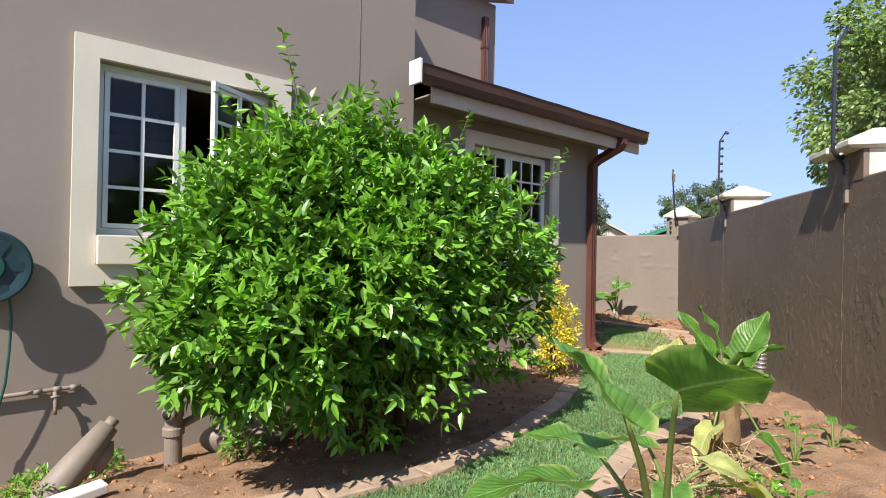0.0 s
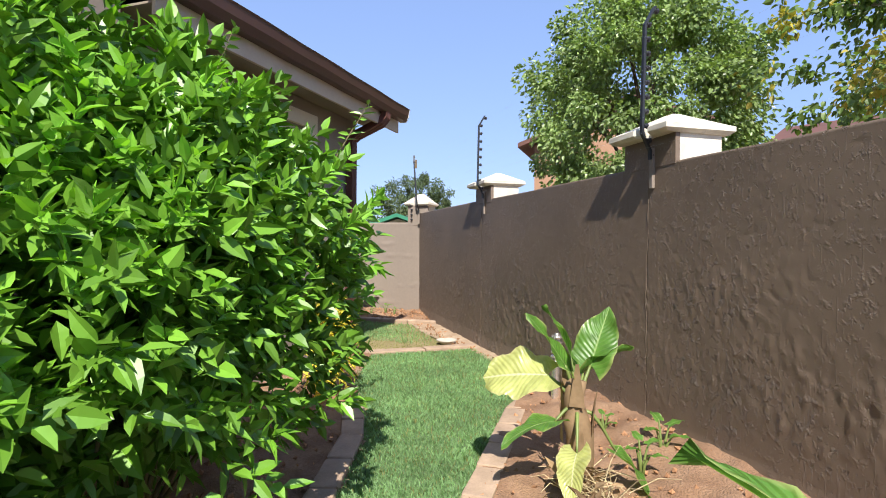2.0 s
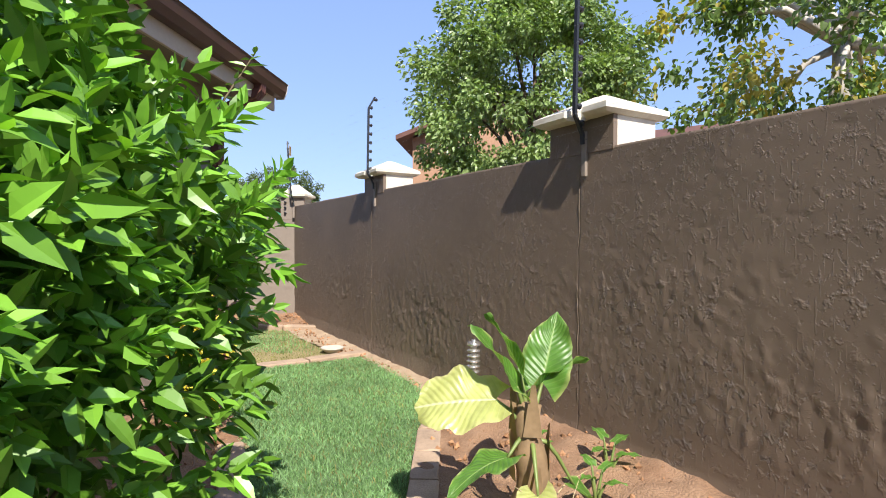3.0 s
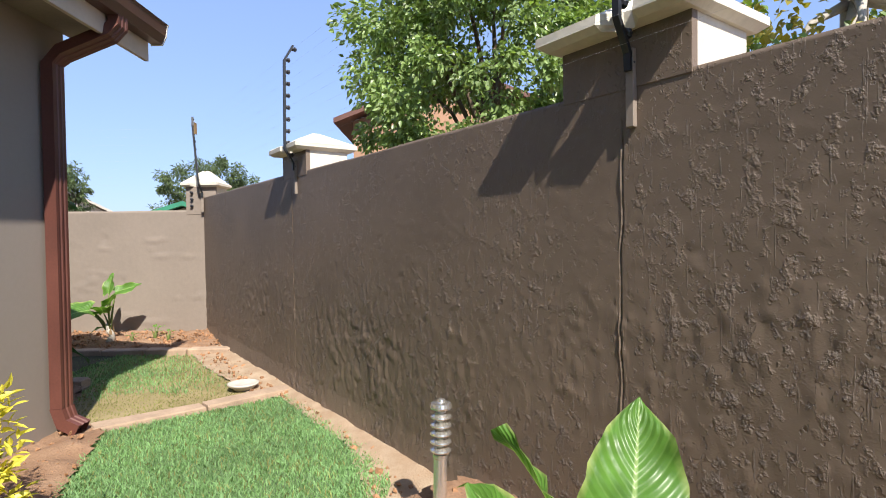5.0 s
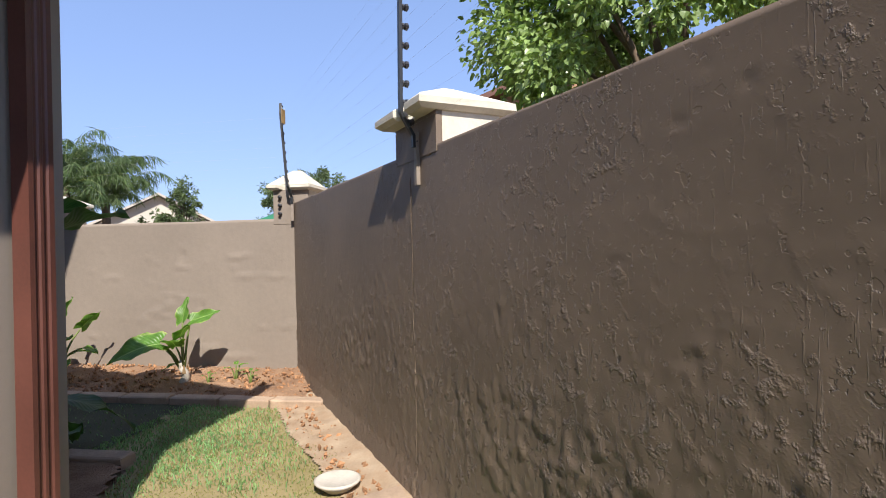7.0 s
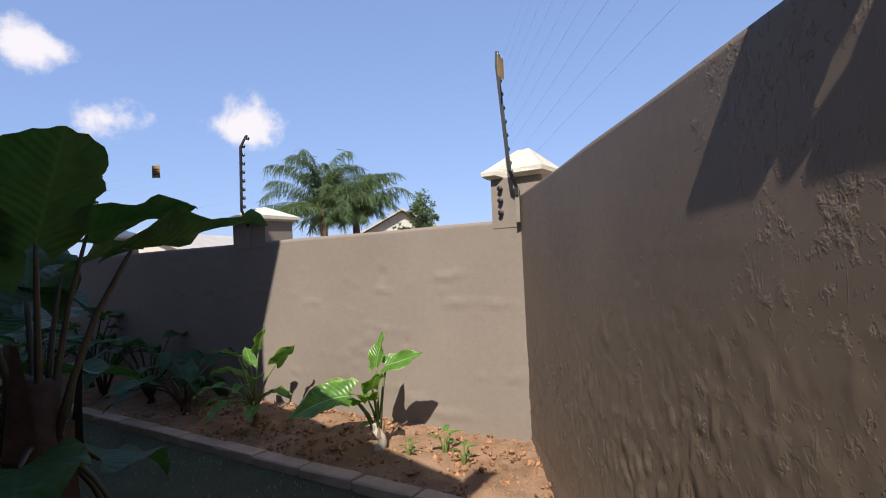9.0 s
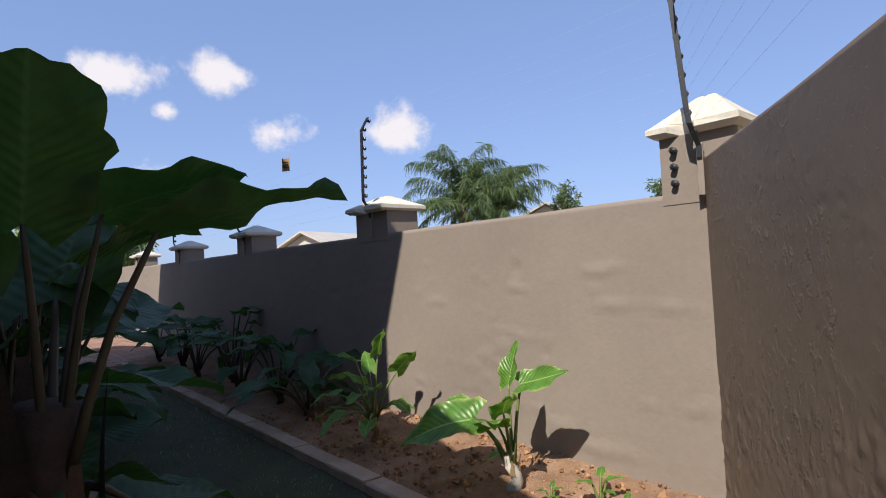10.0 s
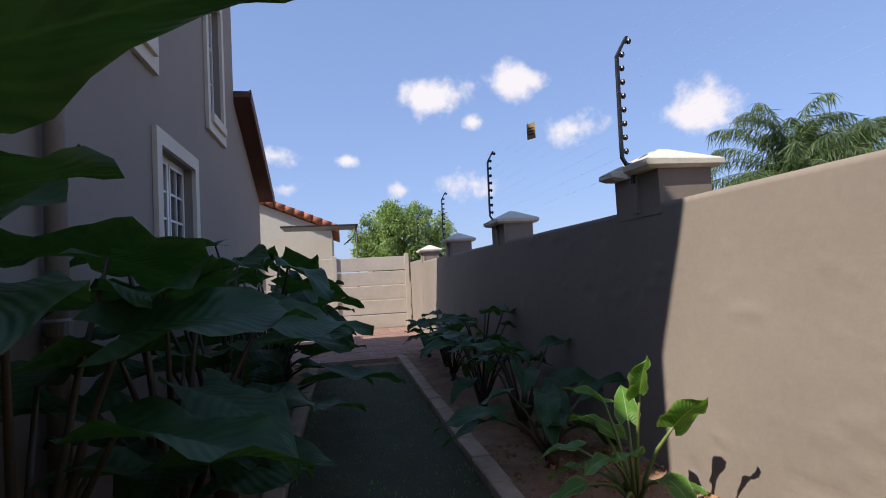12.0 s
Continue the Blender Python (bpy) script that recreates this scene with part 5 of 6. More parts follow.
ear_plant("elephant_ear", 1.80, 0.92, 0.06, [
    (-0.43, -0.11, 0.80, 14, 34, 25, 0.36, 0.21, 0.10, E),
    (-0.40, -0.24, 0.89, 205, 24, -40, 0.32, 0.25, 0.10, E),
    (-0.30, 0.16, 0.50, 290, 12, 10, 0.40, 0.24, 0.25, E),
    (-0.10, 0.20, 0.55, 340, 15, 0, 0.30, 0.18, 0.3, E)],
    "elephant ear plant with broad shining leaves on long stalks", (0.045, 0.30, M_dry), seed=8)
ear_plant("elephant_ear", 1.60, 0.34, 0.05, [
    (-0.06, 0.04, 0.46, 300, 8, 0, 0.40, 0.36, 0.25, Y),
    (0.12, -0.02, 0.36, 100, 10, 0, 0.36, 0.28, 0.3, E),
    (-0.1, -0.1, 0.34, 210, 10, 0, 0.36, 0.28, 0.3, E)],
    "low elephant ear plant with pale green leaves", seed=3)
for k, (x, y, s) in enumerate(((4.15, 1.0, 0.20), (3.85, 1.12, 0.17), (2.95, 0.85, 0.16), (4.45, 1.35, 0.12),  (9.72, 5.42, 0.16), (9.55, 5.62, 0.1), (9.62, 5.2, 0.12))):
    ear_plant("seedling", x, y, 0.06, [(0.25 * s * math.cos(a), 0.25 * s * math.sin(a), s * h, math.degrees(1.57 - a), 25, 0, s * 0.55, s * 0.34, 0.3, E) for a, h in ((0.4, 1.0), (2.4, 0.8), (4.4, 0.6), (5.4, 0.9))], "small green seedling on bare soil", seed=40 + k, category="seedling", group="seedlings on the beds")
# by the side wall
ear_plant("elephant_ear", 9.56, 5.90, 0.08, [
    (0.02, 0.02, 0.60, 100, 74, 0, 0.26, 0.16, 0.05, E),
    (0.04, -0.06, 0.61, 160, 14, 48, 0.31, 0.17, -0.1, E),
    (-0.14, 0.16, 0.40, 305, 2, -30, 0.44, 0.32, 0.45, E),
    (-0.08, 0.30, 0.42, 340, 0, -20, 0.34, 0.24, 0.4, E),
    (-0.06, 0.04, 0.36, 250, 38, 0, 0.26, 0.22, 0.3, E),
    (-0.10, -0.04, 0.46, 220, 50, 20, 0.24, 0.18, 0.3, E),
    (0.05, 0.10, 0.16, 320, 0, 0, 0.16, 0.10, 0.4, E)],
    "elephant ear plant with a whitish dried base against the wall", (0.035, 0.22, M_dish), seed=4)
ear_plant("elephant_ear", 9.54, 7.33, 0.08, [
    (0.05, -0.02, 0.66, 195, 62, 30, 0.24, 0.15, 0.1, E), (-0.08, 0.10, 0.60, 300, 35, 0, 0.22, 0.14, 0.3, E), (0.14, -0.14, 0.52, 150, 50, -40, 0.25, 0.17, 0.2, E), (-0.10, -0.16, 0.42, 215, 30, 10, 0.22, 0.15, 0.3, E), (-0.02, 0.12, 0.42, 330, 35, 0, 0.22, 0.15, 0.3, E),
    (-0.14, -0.05, 0.38, 240, 15, 0, 0.20, 0.13, 0.4, E), (-0.20, 0.2, 0.36, 310, 0, 0, 0.22, 0.15, 0.4, E), (0.04, -0.24, 0.32, 185, 5, 0, 0.20, 0.14, 0.4, E), (0.10, -0.10, 0.26, 130, 10, 0, 0.18, 0.12, 0.4, E),
    (-0.05, 0.26, 0.46, 350, 10, 20, 0.22, 0.14, 0.4, E), (-0.26, 0.02, 0.24, 270, -10, 0, 0.22, 0.15, 0.4, E), (-0.18, -0.22, 0.22, 225, 0, 0, 0.20, 0.13, 0.4, E), (0.02, 0.06, 0.52, 20, 55, 0, 0.20, 0.13, 0.2, E), (-0.16, 0.30, 0.22, 325, -8, 0, 0.20, 0.13, 0.4, E)],
    "bushy elephant ear plant half in shade by the wall", (0.03, 0.25, M_dry), seed=5)
g = random.Random(5)
for k, (x, y, h) in enumerate(((9.5, 8.35, 0.5), (9.6, 9.2, 0.75), (9.45, 9.9, 0.8), (9.65, 10.7, 0.9), (9.5, 11.6, 0.8), (9.6, 12.6, 0.75), (9.5, 13.6, 0.6))):
    lv = []
    for i in range(10):
        a = i * 2.4 + g.uniform(-0.3, 0.3)
        r = g.uniform(0.10, 0.34)
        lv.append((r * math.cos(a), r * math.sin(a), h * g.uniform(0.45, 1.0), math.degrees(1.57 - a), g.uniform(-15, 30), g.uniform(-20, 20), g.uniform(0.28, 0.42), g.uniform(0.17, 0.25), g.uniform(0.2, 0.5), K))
    ear_plant("elephant_ear", x, y, 0.07, lv, "large-leaved plant with leaves coloured dark for the shade of the house", (0.03, 0.15, M_trunkb), M_petiole_d, 60 + k, group="shade plants by the wall")
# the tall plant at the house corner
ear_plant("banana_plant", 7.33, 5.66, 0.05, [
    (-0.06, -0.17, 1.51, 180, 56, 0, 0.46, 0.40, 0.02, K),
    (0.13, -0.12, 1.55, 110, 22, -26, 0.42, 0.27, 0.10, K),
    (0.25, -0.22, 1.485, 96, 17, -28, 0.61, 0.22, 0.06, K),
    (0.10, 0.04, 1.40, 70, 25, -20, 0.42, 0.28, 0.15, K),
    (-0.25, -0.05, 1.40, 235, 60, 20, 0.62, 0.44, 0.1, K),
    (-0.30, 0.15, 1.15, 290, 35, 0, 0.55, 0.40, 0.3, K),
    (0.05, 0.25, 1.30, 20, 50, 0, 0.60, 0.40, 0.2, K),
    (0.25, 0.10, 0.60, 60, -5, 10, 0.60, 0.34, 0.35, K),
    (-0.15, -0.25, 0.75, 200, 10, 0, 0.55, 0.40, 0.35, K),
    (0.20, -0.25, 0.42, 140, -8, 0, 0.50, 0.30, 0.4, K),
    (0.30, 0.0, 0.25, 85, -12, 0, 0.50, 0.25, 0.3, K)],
    "tall banana-like plant, leaves coloured dark for shade, with a thick brown stem beside the house", (0.12, 1.0, M_trunkb), M_petiole_d, 7)
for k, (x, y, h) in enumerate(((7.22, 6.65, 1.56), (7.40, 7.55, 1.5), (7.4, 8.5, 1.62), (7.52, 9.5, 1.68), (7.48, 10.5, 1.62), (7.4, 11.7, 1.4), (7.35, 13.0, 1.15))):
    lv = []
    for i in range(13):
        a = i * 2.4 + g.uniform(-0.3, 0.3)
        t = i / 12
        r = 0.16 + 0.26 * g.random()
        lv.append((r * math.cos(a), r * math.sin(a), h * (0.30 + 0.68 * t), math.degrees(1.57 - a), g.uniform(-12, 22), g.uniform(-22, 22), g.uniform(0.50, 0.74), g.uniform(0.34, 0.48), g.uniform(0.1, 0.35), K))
    ear_plant("elephant_ear", x, y, 0.05, lv, "tall elephant ear plant with broad leaves coloured dark for the shade", (0.06, 0.35, M_trunkb), M_petiole_d, 80 + k, group="shade plants by the house")
ear_plant("elephant_ear", 7.1, 4.95, 0.05, [(0.1, 0.1, 0.3, 60, 0, 0, 0.34, 0.22, 0.4, K), (-0.1, 0.1, 0.35, 320, 5, 0, 0.3, 0.2, 0.4, K)], "low plant at the house corner with leaves coloured dark for shade", None, M_petiole_d, 95)


# ---- things in the garden ----
def bollard_lamp(x, y, z0):
    root = empty("bollard_light", pose(x, y, z0, 1.5, 1, 0), "short steel garden bollard light with louvre rings on the soil bed", "garden light")
    def lathe(name, prof, m, label=""):
        v, f = lathe_data(prof, 22)
        return link(name, v, f, m, root, label, smooth=False)
    lathe("post", [(0.030, -0.10), (0.030, 0.33), (0.034, 0.335), (0.034, 0.35), (0.02, 0.35)], M_steel)
    lathe("diffuser", [(0.022, 0.35), (0.022, 0.55)], M_white, "pale inner tube")
    for k in range(5):
        z = 0.365 + k * 0.037
        lathe("louvre_ring", [(0.022, z + 0.012), (0.046, z - 0.004), (0.048, z), (0.046, z + 0.006), (0.022, z + 0.020)], M_steel)
    lathe("top_cap", [(0.02, 0.545), (0.048, 0.55), (0.05, 0.558), (0.045, 0.574), (0.02, 0.58), (0.016, 0.592), (0.001, 0.595)], M_steel)
    return root


bollard_lamp(5.08, 1.76, 0.02)
v, f = lathe_data([(0.05, -0.03), (0.085, 0.0), (0.13, 0.035), (0.135, 0.048), (0.12, 0.052), (0.10, 0.040), (0.03, 0.036), (0.001, 0.036)], 26)
d = empty("drain_cover", pose(7.52, 3.50, 0.01), "pale cement dish-shaped drain cover on the sandy strip", "drain cover")
link("dish", v, f, M_dish, d, smooth=True)


def hose_reel():
    root = empty("hose_reel", frame_of((0.06, 4.25, 1.17), (1, 0, 0), (0, -1, 0)) @ Matrix.Diagonal((1.0, 0.6, 1.0, 1.0)), "dark teal plastic hose reel mounted on the house wall", "hose reel")
    def disc(name, prof, m, y, n=32, label=""):
        v, f = lathe_data(prof, n)
        return link(name, [(a, y + c, b) for a, b, c in v], f, m, root, label)
    disc("back_rim", [(0.14, 0.0), (0.205, 0.004), (0.215, 0.012), (0.205, 0.022), (0.19, 0.02), (0.14, 0.012)], M_teal, 0.10)
    disc("drum", [(0.12, 0.0), (0.12, 0.17)], M_teal, 0.10)
    disc("front_rim", [(0.15, 0.0), (0.205, 0.0), (0.217, 0.01), (0.217, 0.022), (0.205, 0.03), (0.19, 0.026), (0.15, 0.01)], M_teal, 0.27)
    bm = bmesh.new()
    for k in range(6):
        box(bm, 0.0, 0.20, 0.275, 0.29, -0.028, 0.028, m=pose(0, 0, 0, 0, 60 * k, 0))
    part("spokes", bm, M_teal, root)
    disc("hub", [(0.001, 0.0), (0.085, 0.0), (0.09, 0.008), (0.08, 0.03), (0.001, 0.034)], M_hose, 0.285, 24, "lighter teal hub plate")
    box_part("bracket", (-0.06, 0.06, 0.0, 0.12, -0.12, 0.12), M_teal, root)
    pts = [(0.10, 0.2, -0.10), (0.12, 0.2, -0.3), (0.115, 0.17, -0.5), (0.10, 0.15, -0.7), (0.06, 0.13, -0.9), (0.02, 0.12, -1.02)]
    tube("hose", pts, 0.008, M_hose, root, "green garden hose", n=8)
    tube("hose_nozzle", [(0.02, 0.12, -1.02), (0.0, 0.12, -1.09)], 0.013, M_red, root, "red hose connector", n=8)
    for k in range(4):
        r = 0.13 + 0.012 * k
        tube("hose_coil", [(r * math.cos(a), 0.14 + 0.03 * k, r * math.sin(a)) for a in np.linspace(0, 6.28, 25)], 0.008, M_hose, root, n=6)
    return root


hose_reel()
# garden tap on a painted pipe
tap = empty("garden_tap", frame_of((0.34, 4.25, 0.38), (1, 0, 0), (0, -1, 0)), "garden tap on a taupe painted pipe along the house wall", "tap")
tube("pipe", [(-0.45, 0.03, 0.0), (-0.05, 0.03, 0.005), (0.16, 0.03, 0.01), (0.19, 0.03, 0.01), (0.20, 0.01, 0.01)], 0.014, M_drain, tap)
for x in (-0.02, 0.08, 0.17):
    tube("fitting", [(x - 0.02, 0.03, 0.007), (x + 0.02, 0.03, 0.008)], 0.02, M_drain, tap)
tube("spout", [(0.07, 0.03, 0.0), (0.07, 0.06, -0.03), (0.07, 0.075, -0.10), (0.07, 0.075, -0.14)], [0.014, 0.013, 0.011, 0.012], M_drain, tap)
tube("tap_handle", [(0.045, 0.07, -0.03), (0.095, 0.07, -0.03)], 0.008, M_drain, tap)
# sewer pipe with an inspection eye and its branch
sp = empty("sewer_pipe", pose(1.03, 3.90, -0.10), "taupe painted sewer pipe with an inspection opening by the house wall", "drain pipe")
for nm, prof in (("pipe", [(0.055, -0.15), (0.055, 0.75)]), ("collar", [(0.058, 0.16), (0.068, 0.165), (0.068, 0.21), (0.06, 0.22)]), ("collar", [(0.058, 0.40), (0.068, 0.405), (0.068, 0.45), (0.06, 0.46)]), ("collar", [(0.057, 0.28), (0.063, 0.285), (0.063, 0.36), (0.058, 0.37)])):
    v, f = lathe_data(prof, 20)
    link(nm, v, f, M_drain, sp, smooth=False)
tube("inspection_eye", [(-0.02, -0.03, 0.31), (-0.055, -0.055, 0.315)], 0.045, M_drain, sp, n=16)
# solid black disc: the shade inside the hole is painted, not cut
tube("eye_opening", [(-0.05, -0.051, 0.315), (-0.060, -0.060, 0.316)], 0.03, M_black, sp, "black disc for the dark inside of the opening", n=16)
tube("branch_pipe", [(0.0, 0.02, 0.72), (0.03, 0.15, 0.80), (0.05, 0.37, 0.82)], 0.05, M_drain, sp, n=12)
tube("waste_pipe", [(0.02, 0.02, 0.20), (0.25, 0.06, 0.27), (0.55, 0.09, 0.30), (0.9, 0.1, 0.3)], 0.028, M_drain, sp, n=10)
sp2 = empty("gully_pipe", pose(0.46, 3.74, -0.07), "taupe painted sloping gully pipe with an open top beside the house", "drain pipe")
tube("pipe", [(-0.26, -0.12, -0.16), (0.0, 0.0, 0.10), (0.18, 0.06, 0.29)], [0.095, 0.085, 0.06], M_drain, sp2, n=14)
tube("branch", [(0.10, 0.03, 0.05), (0.16, 0.05, 0.14), (0.18, 0.06, 0.2)], [0.05, 0.055, 0.03], M_drain, sp2, n=12)
tube("cap", [(0.17, 0.056, 0.28), (0.21, 0.07, 0.325)], 0.035, M_drain, sp2, n=12)
# pale board lying on the ground by the hose
tagged(box_part("white_board", (-0.30, 0.30, -0.05, 0.05, 0, 0.05), M_white, bevel=0.008, m=pose(0.27, 3.34, -0.03, 3, -4, 12)), "pale painted board lying on soil near the house", "board")
for k, (x, y, s) in enumerate(((1.45, 4.0, 0.17), (1.7, 3.98, 0.15), (1.62, 3.82, 0.12))):
    bm = bmesh.new()
    bmesh.ops.create_icosphere(bm, subdivisions=3, radius=s)
    for q in bm.verts:
        n = noise.noise(q.co * 6 + Vector((k * 7, 0, 0)))
        q.co = Vector((q.co.x * 1.25, q.co.y * 0.8, q.co.z * 0.75)) * (1 + 0.22 * n)
    ob = part("stone", bm, M_drain, smooth=True)
    ob.location = (x, y, -0.06)
    tagged(ob, "grey-brown garden stone half sunk in soil", "stone", "stones by the house")
small_shrub("weed", 0.30, 3.78, -0.13, 0.24, 0.07, 130, 0.05, 0.014, M_bush, "low green weeds at the foot of the house wall", 64, 4)
small_shrub("weed", 0.62, 4.08, -0.17, 0.16, 0.07, 70, 0.05, 0.014, M_bush, "low green weeds beside the drain pipes", 68, 4)
small_shrub("weed", 1.38, 3.62, -0.09, 0.12, 0.1, 30, 0.07, 0.025, M_bush, "small green weeds on loose soil", 65, 5)
for k, (x, y, r) in enumerate(((2.85, 1.35, 0.16), (3.50, 1.38, 0.20), (2.50, 1.18, 0.18), (3.20, 1.30, 0.14))):
    straw(x, y, 0.07, r, 70, 70 + k)
small_shrub("weed", 3.05, 1.02, 0.07, 0.10, 0.08, 12, 0.06, 0.035, M_bush, "small broad-leaved weed on the soil bed", 66, 4)
small_shrub("weed", 2.62, 0.98, 0.07, 0.09, 0.08, 10, 0.06, 0.04, M_bush, "small broad-leaved weed on the soil bed", 67, 4)


# ---- beyond the garden ----
def paving(x0, x1, y0, y1, w, h):
    root = empty("pavement", pose(0, 0, 0), "reddish paved yard at the end of the lawn path", "paving", kind="structure")
    box_part("bedding", (x0, x1, y0, y1, -0.05, 0.004), M_sand, root)
    bm = box(bmesh.new(), -w / 2 + 0.004, w / 2 - 0.004, -h / 2 + 0.004, h / 2 - 0.004, -0.03, 0.018, bevel=0.004)
    me = bpy.data.meshes.new("paver")
    bm.to_mesh(me)
    bm.free()
    me.materials.append(M_paving)
    y, r = y0 + h / 2, 0
    while y < y1 - h / 4:
        x = x0 + (w / 2 if r % 2 else 0) + w / 2
        while x < x1 - w / 4:
            ob = new("paver", me)
            ob.location = (x, y, random.uniform(-0.002, 0.002))
            ob.parent = root
            x += w
        y += h
        r += 1


def precast_fence(x0, x1, y, posts, rows=5, ph=0.40):
    root = empty("concrete_fence", pose(0, 0, 0), "pale precast concrete panel fence closing the yard", "fence")
    n = posts - 1
    for i in range(posts):
        x = x0 + (x1 - x0) * i / n
        box_part("post", (x - 0.06, x + 0.06, y - 0.07, y + 0.06, 0, rows * ph + 0.06), M_conc, root, bevel=0.008)
    for i in range(n):
        a, b = x0 + (x1 - x0) * i / n + 0.062, x0 + (x1 - x0) * (i + 1) / n - 0.062
        for j in range(rows):
            box_part("panel", (a, b, y - 0.02, y + 0.02, j * ph + 0.008, (j + 1) * ph - 0.014), M_conc, root, bevel=0.01)
    return root


def tree(name, x, y, trunk_h, crown_c, crown_r, n, leaf, width, material, bark, label, seed, extra=None, limbs=9, clumps=70, lean=(0, 0)):
    """A tapered trunk with limbs and a crown of many small leaves in uneven clumps."""
    g = np.random.default_rng(seed)
    root = empty(name, pose(x, y, -0.05), label, "tree")
    cc, cr = np.array(crown_c, float), np.array(crown_r, float)
    top = Vector((lean[0], lean[1], trunk_h))
    r0 = 0.05 + 0.02 * crown_r[2] + (0.05 if trunk_h >= 4.0 else 0.0)
    tube("trunk", [(0, 0, 0), top * 0.5 + Vector((0.05, -0.04, 0)), top, Vector(cc) + Vector((0, 0, cr[2] * 0.5))], [r0 * 1.3, r0, r0 * 0.8, r0 * 0.15], bark, root, n=9)
    centres = []
    for i in range(limbs):
        u = g.normal(size=3)
        u /= np.linalg.norm(u)
        e = cc + u * cr * g.uniform(0.5, 0.85)
        s = top.lerp(Vector(cc), g.uniform(0, 0.7))
        m = s.lerp(Vector(e), 0.5) + Vector((0, 0, 0.12 * cr[2]))
        tube("limb", [s, m, Vector(e)], [r0 * 0.5, r0 * 0.3, r0 * 0.08], bark, root, n=6)
        for t in (0.55, 0.8, 1.0):
            centres.append(np.array(m.lerp(Vector(e), t)))
    k = clumps
    u = g.normal(size=(k, 3))
    u /= np.linalg.norm(u, axis=1, keepdims=True)
    cl = cc + u * cr * (g.uniform(0.35, 1.0, k) ** 0.6)[:, None]
    cl = np.vstack([cl, np.array(centres)])
    size = g.uniform(0.12, 0.30, len(cl)) * cr.mean()
    pick = g.integers(0, len(cl), n)
    off = g.normal(size=(n, 3))
    off *= 0.75 * (g.random(n) ** 0.5 / np.linalg.norm(off, axis=1))[:, None]
    base = cl[pick] + off * size[pick][:, None]
    D = off + 0.6 * (base - cc) / cr + np.array([0, 0, -0.6]) + 0.5 * g.normal(size=(n, 3))
    mats = [(material, np.ones(n, bool))] if extra is None else [(material, vnoise(cl[pick][:, 0] * 1.3, cl[pick][:, 2] * 1.3 + cl[pick][:, 1], seed) + 0.25 * g.random(n) > 0.45)]
    if extra is not None:
        mats.append((extra, ~mats[0][1]))
    for m, ok in mats:
        V, F = leaf_cloud(base[ok], D[ok], leaf, width, g, 0.3)
        link("crown", V, F, m, root)
    return root


def palm(x, y, h, n, L, seed, label):
    """A feather palm: ringed trunk and arching fronds of many leaflets."""
    g = np.random.default_rng(seed)
    root = empty("palm_tree", pose(x, y, -0.05), label, "palm tree", "palm trees")
    tube("trunk", [(0, 0, 0), (0.05, 0, h * 0.5), (0, 0.03, h)], [0.2, 0.16, 0.14], M_bark, root, n=10)
    for i in range(n):
        a = i * 2.4 + g.uniform(-0.2, 0.2)
        rise = radians(-8 + 96 * g.random() ** 0.8)
        lf = L * g.uniform(0.8, 1.08)
        d = np.array([math.cos(a), math.sin(a), 0])
        # the rib leaves the crown at its own slope and bends over towards the tip
        t = np.linspace(0, 1, 46)
        slope = rise - (rise * 0.9 + g.uniform(0.3, 0.9)) * t ** 2.3
        step = lf / 45
        P = np.array([0, 0, h]) + d * (np.cumsum(np.cos(slope)) * step)[:, None] + np.array([0, 0, 1]) * (np.cumsum(np.sin(slope)) * step)[:, None]
        rib = [Vector(p) for p in P[::5]]
        fr = tube("frond", rib, [0.022 - 0.018 * k / (len(rib) - 1) for k in range(len(rib))], M_petiole, root, n=4)
        side = np.cross(d, [0, 0, 1.0])
        B = np.repeat(P[5:], 4, 0)
        sg = np.tile([1, -1, 1, -1], len(P) - 5)[:, None]
        tn = np.repeat(np.gradient(P, axis=0)[5:], 4, 0)
        tn /= np.linalg.norm(tn, axis=1, keepdims=True)
        D = side * sg * 0.45 + tn * 0.5 + np.array([0, 0, -0.7]) + 0.28 * g.normal(size=(len(B), 3))
        V, F = leaf_cloud(B, D, L * 0.20, 0.030, g, 0.9)
        link("leaf_blade", V, F, M_palm, fr)
    return root


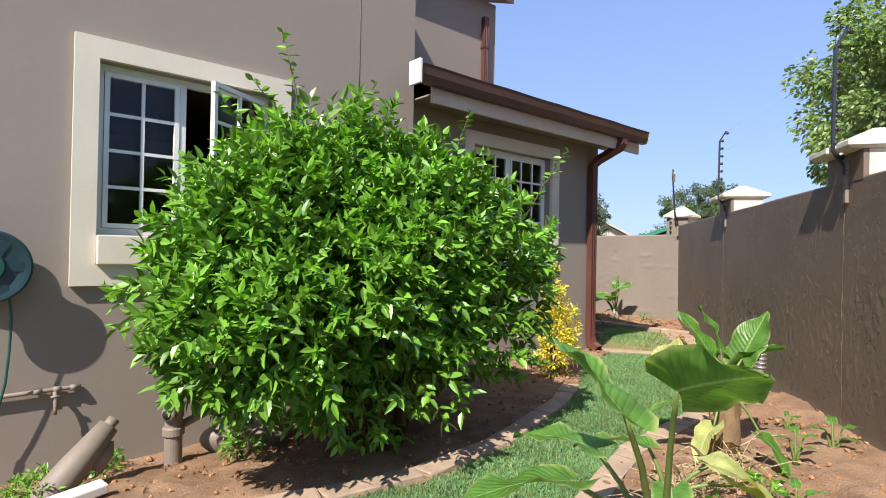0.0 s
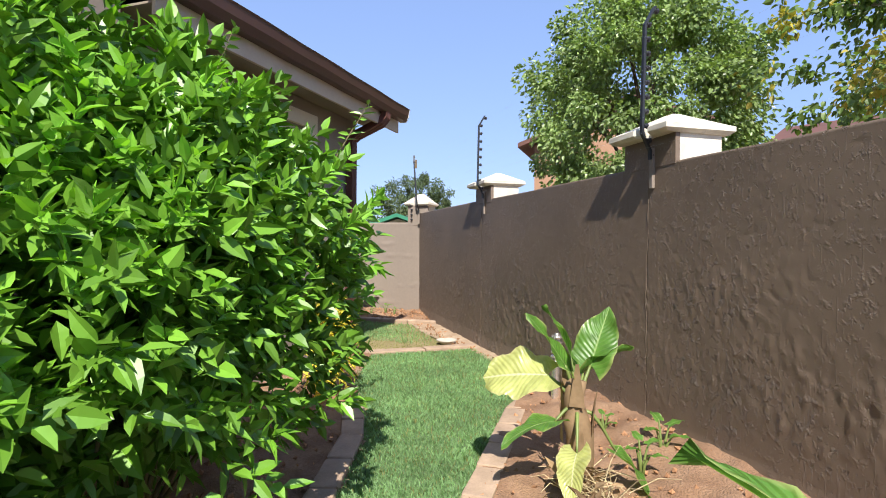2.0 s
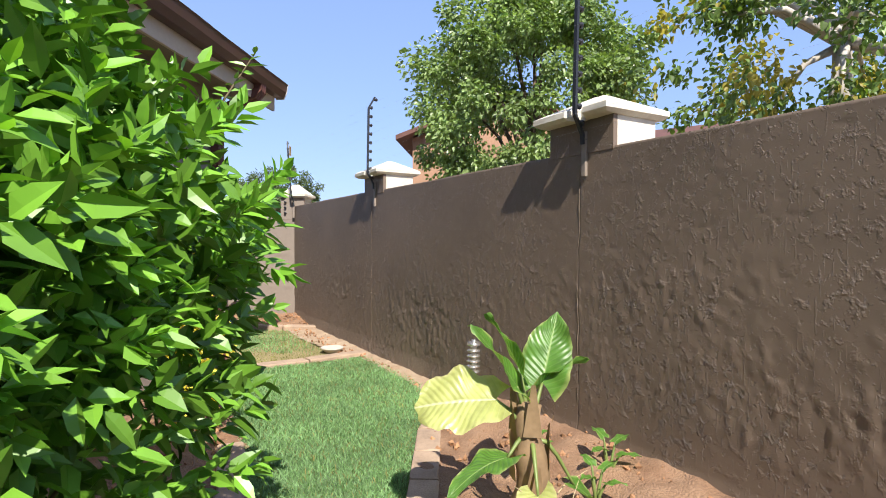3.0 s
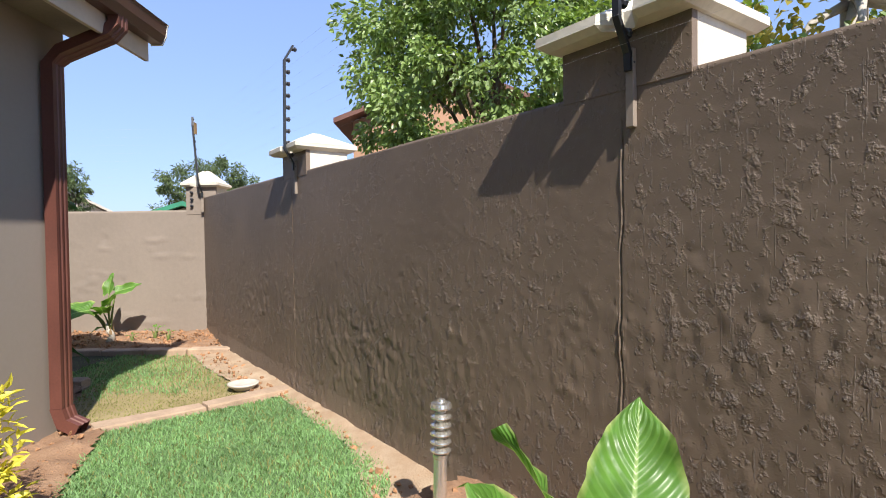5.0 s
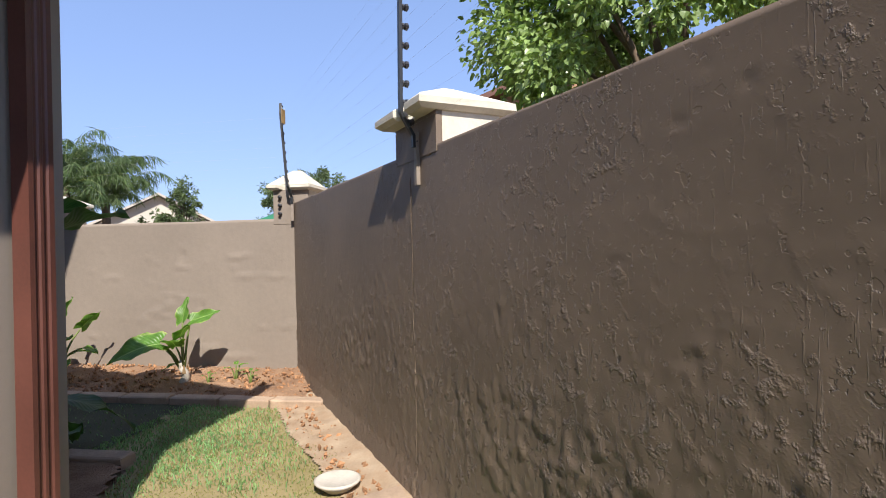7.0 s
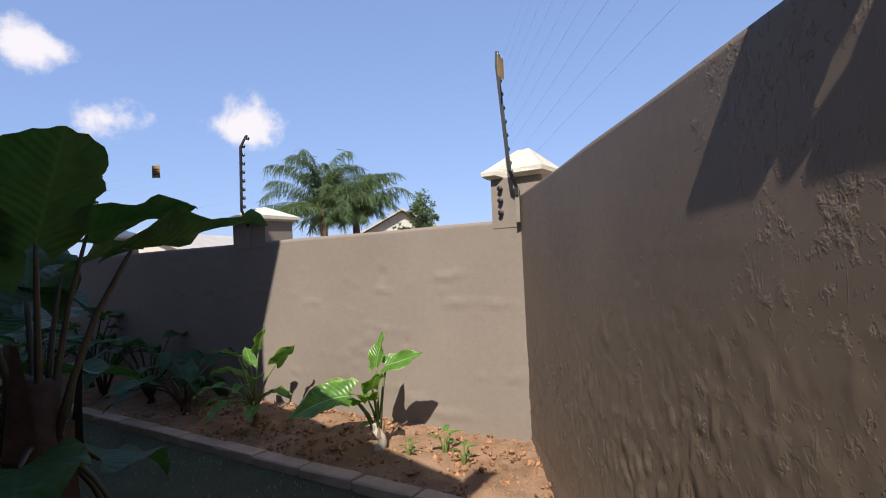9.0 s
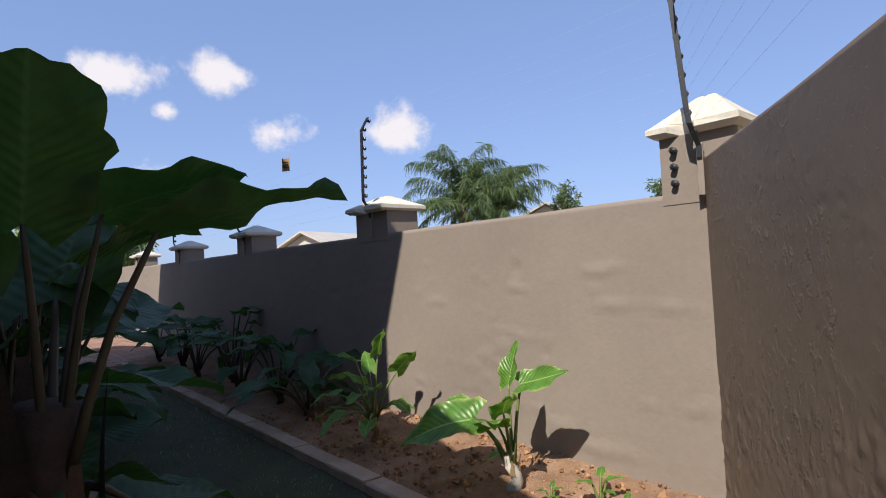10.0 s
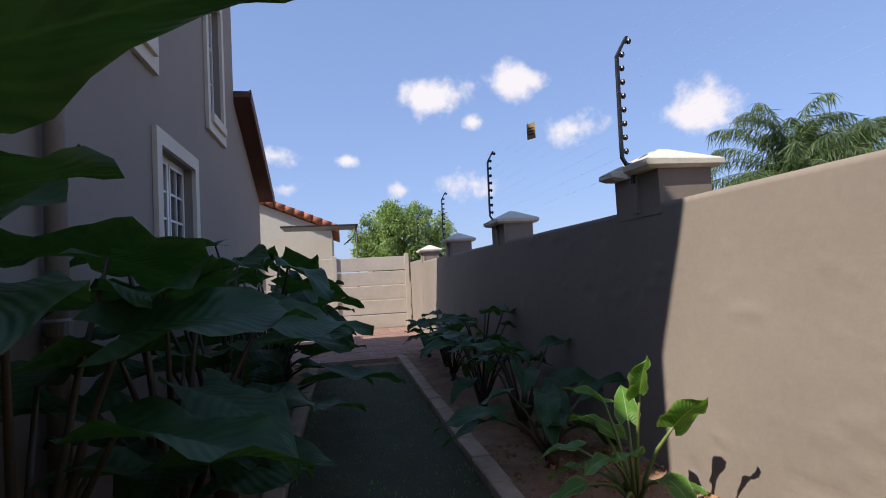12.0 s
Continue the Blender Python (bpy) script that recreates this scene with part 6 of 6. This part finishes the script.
def gable_house(name, x, y, w, d, h, rise, rot, wall, roof, label, windows=2):
    """A far house: walls, gable roof with overhang, and windows with frames."""
    root = empty(name, pose(x, y, 0, 0, 0, rot), label, "house")
    bm = bmesh.new()
    vs = [bm.verts.new(p) for p in ((-w / 2, -d / 2, -0.1), (w / 2, -d / 2, -0.1), (w / 2, d / 2, -0.1), (-w / 2, d / 2, -0.1), (-w / 2, -d / 2, h), (w / 2, -d / 2, h), (w / 2, d / 2, h), (-w / 2, d / 2, h), (-w / 2, 0, h + rise), (w / 2, 0, h + rise))]
    for q in ((0, 1, 5, 4), (2, 3, 7, 6), (1, 2, 6, 9, 5), (3, 0, 4, 8, 7), (4, 5, 9, 8), (6, 7, 8, 9)):
        bm.faces.new([vs[i] for i in q])
    part("wall", bm, wall, root)
    o, s = 0.4, rise / (d / 2)
    for sy in (-1, 1):
        bm = bmesh.new()
        a = [bm.verts.new(p) for p in ((-w / 2 - o, sy * (d / 2 + o), h - o * s + 0.05), (w / 2 + o, sy * (d / 2 + o), h - o * s + 0.05), (w / 2 + o, 0, h + rise + 0.05), (-w / 2 - o, 0, h + rise + 0.05))]
        b = [bm.verts.new(v.co + Vector((0, 0, 0.12))) for v in a]
        bm.faces.new(a); bm.faces.new(b[::-1])
        for i in range(4):
            bm.faces.new((a[i], b[i], b[(i + 1) % 4], a[(i + 1) % 4]))
        part("roof", bm, roof, root)
    for i in range(windows):
        u = -w / 2 + w * (i + 0.5) / windows
        wn = box_part("window", (u - 0.55, u + 0.55, -d / 2 - 0.05, -d / 2 + 0.02, 0.9 + (h - 2.6), 2.1 + (h - 2.6)), M_white, root)
        box_part("pane", (u - 0.48, u + 0.48, -d / 2 - 0.07, -d / 2 - 0.045, 0.98 + (h - 2.6), 2.02 + (h - 2.6)), M_teal, wn)
    return root


precast_fence(6.0, 10.0, 20.2, 3)
box_part("fence_stub", (10.1, 10.3, 17.92, 20.3, -0.1, 1.8), M_wall)
tagged(bpy.data.objects["fence_stub"], "taupe plastered wall end", "wall", kind="structure")
tree("tree", 10.5, 0.85, 1.8, (0.0, 0.1, 3.6), (2.0, 2.0, 2.6), 50000, 0.088, 0.062, M_tree, M_bark, "leafy silver-green tree standing behind the boundary wall", 101, limbs=12, clumps=170)
tree("tree", 8.95, -3.0, 4.0, (-0.5, 0.2, 3.9), (2.5, 2.5, 2.1), 8500, 0.11, 0.08, M_tree2, M_bark_w, "sparse tree with pale bark and yellowing leaves behind the wall", 102, M_tree_y, 14)
tree("tree", 30.5, 13.4, 2.4, (0, 0, 4.1), (2.3, 2.3, 1.5), 12000, 0.19, 0.06, M_far, M_bark, "distant thorn tree with a flat airy crown", 103, limbs=12)
tree("tree", 11.8, 36.0, 1.8, (0, 0, 3.6), (2.9, 2.6, 2.0), 34000, 0.17, 0.08, M_tree, M_bark, "rounded pale green tree beyond the fence", 104, M_tree2, 12, 260)
tree("tree", 25.0, 16.6, 1.4, (0, 0, 3.1), (0.62, 0.62, 1.5), 3600, 0.16, 0.05, M_far, M_bark, "narrow dark conifer beyond the wall", 105)
tree("tree", 24.4, 17.1, 1.2, (0, 0, 2.35), (1.0, 1.0, 0.8), 3000, 0.16, 0.07, M_far, M_bark, "low bushy tree beside the conifer", 107)
tree("tree", 42.0, 21.0, 1.5, (0, 0, 2.6), (2.6, 2.6, 1.5), 2500, 0.25, 0.1, M_far, M_bark, "distant low bushy tree", 106)
palm(21.1, 18.4, 3.85, 32, 2.6, 111, "feather palm with arching fronds behind the wall")
palm(22.9, 18.4, 3.6, 30, 2.5, 112, "feather palm with arching fronds behind the wall")
palm(33.0, 16.5, 2.2, 14, 1.6, 113, "small distant palm above the wall")
gable_house("house", 32.0, 23.3, 7, 6, 2.7, 1.6, 40, M_farwall, M_farroof, "distant cream house with a pale gable roof")
gable_house("house", 26.0, 34.0, 9, 6, 2.4, 1.3, 20, M_farwall, M_farroof, "distant pale house behind the wall")
gable_house("house", 18.5, 1.2, 5, 5.2, 4.15, 1.0, 0, M_brick, M_sheet, "brick house half hidden by the tree", 3)
gable_house("house", 22.0, -8.0, 8, 7, 4.2, 1.5, 60, M_brick, M_sheet, "brick house behind the pale-barked tree", 3)
gable_house("shed", 18.2, 8.9, 1.5, 1.4, 1.95, 0.25, 20, M_farwall, M_greenroof, "small shed with a green sheet roof", 1)


def tile_house():
    """The neighbour's gable end with a row of rounded roof tiles along its sloping edge."""
    root = empty("house", pose(0, 0, 0), "neighbouring cream house with an orange clay tile roof", "house")
    x0, x1, y, z0, z1 = 3.0, 8.15, 24.0, 5.3, 3.15
    bm = bmesh.new()
    a = [bm.verts.new(p) for p in ((x0, y, -0.1), (x1 - 0.25, y, -0.1), (x1 - 0.25, y, z1 - 0.02), (x0, y, z0 - 0.1))]
    b = [bm.verts.new(v.co + Vector((0, 6, 0))) for v in a]
    bm.faces.new(a); bm.faces.new(b[::-1])
    for i in range(4):
        bm.faces.new((a[i], b[i], b[(i + 1) % 4], a[(i + 1) % 4]))
    part("wall", bm, M_farwall, root)
    n = 17
    d = Vector((x1 - x0, 0, z1 - z0)) / n
    roof = box_part("roof", (0, d.length * n, -0.1, 6.1, 0.0, 0.06), M_tile_o, root, m=Matrix.Translation((x0, y, z0 - 0.02)) @ Matrix.Rotation(math.atan2(z0 - z1, x1 - x0), 4, "Y"))
    for i in range(n):
        p = Vector((x0, y - 0.12, z0 + 0.05)) + d * i
        tube("ridge_tile", [p, p + d * 1.08 - Vector((0, 0, 0.02))], [0.10, 0.13], M_tile_o, roof, n=10)
    return root


tile_house()
aw = empty("awning", pose(0, 0, 0), "flat dark metal awning frame over the neighbouring yard", "awning")
box_part("sheet", (6.4, 8.75, 22.0, 23.4, 3.08, 3.13), M_black, aw)
tube("support", [(8.7, 22.05, 3.08), (8.6, 22.05, 2.75), (8.3, 22.05, 2.5)], 0.02, M_black, aw)
tube("support", [(8.7, 22.05, 3.08), (8.7, 22.05, 0)], 0.025, M_black, aw)
paving(6.65, 10.08, 14.25, 20.1, 0.30, 0.20)
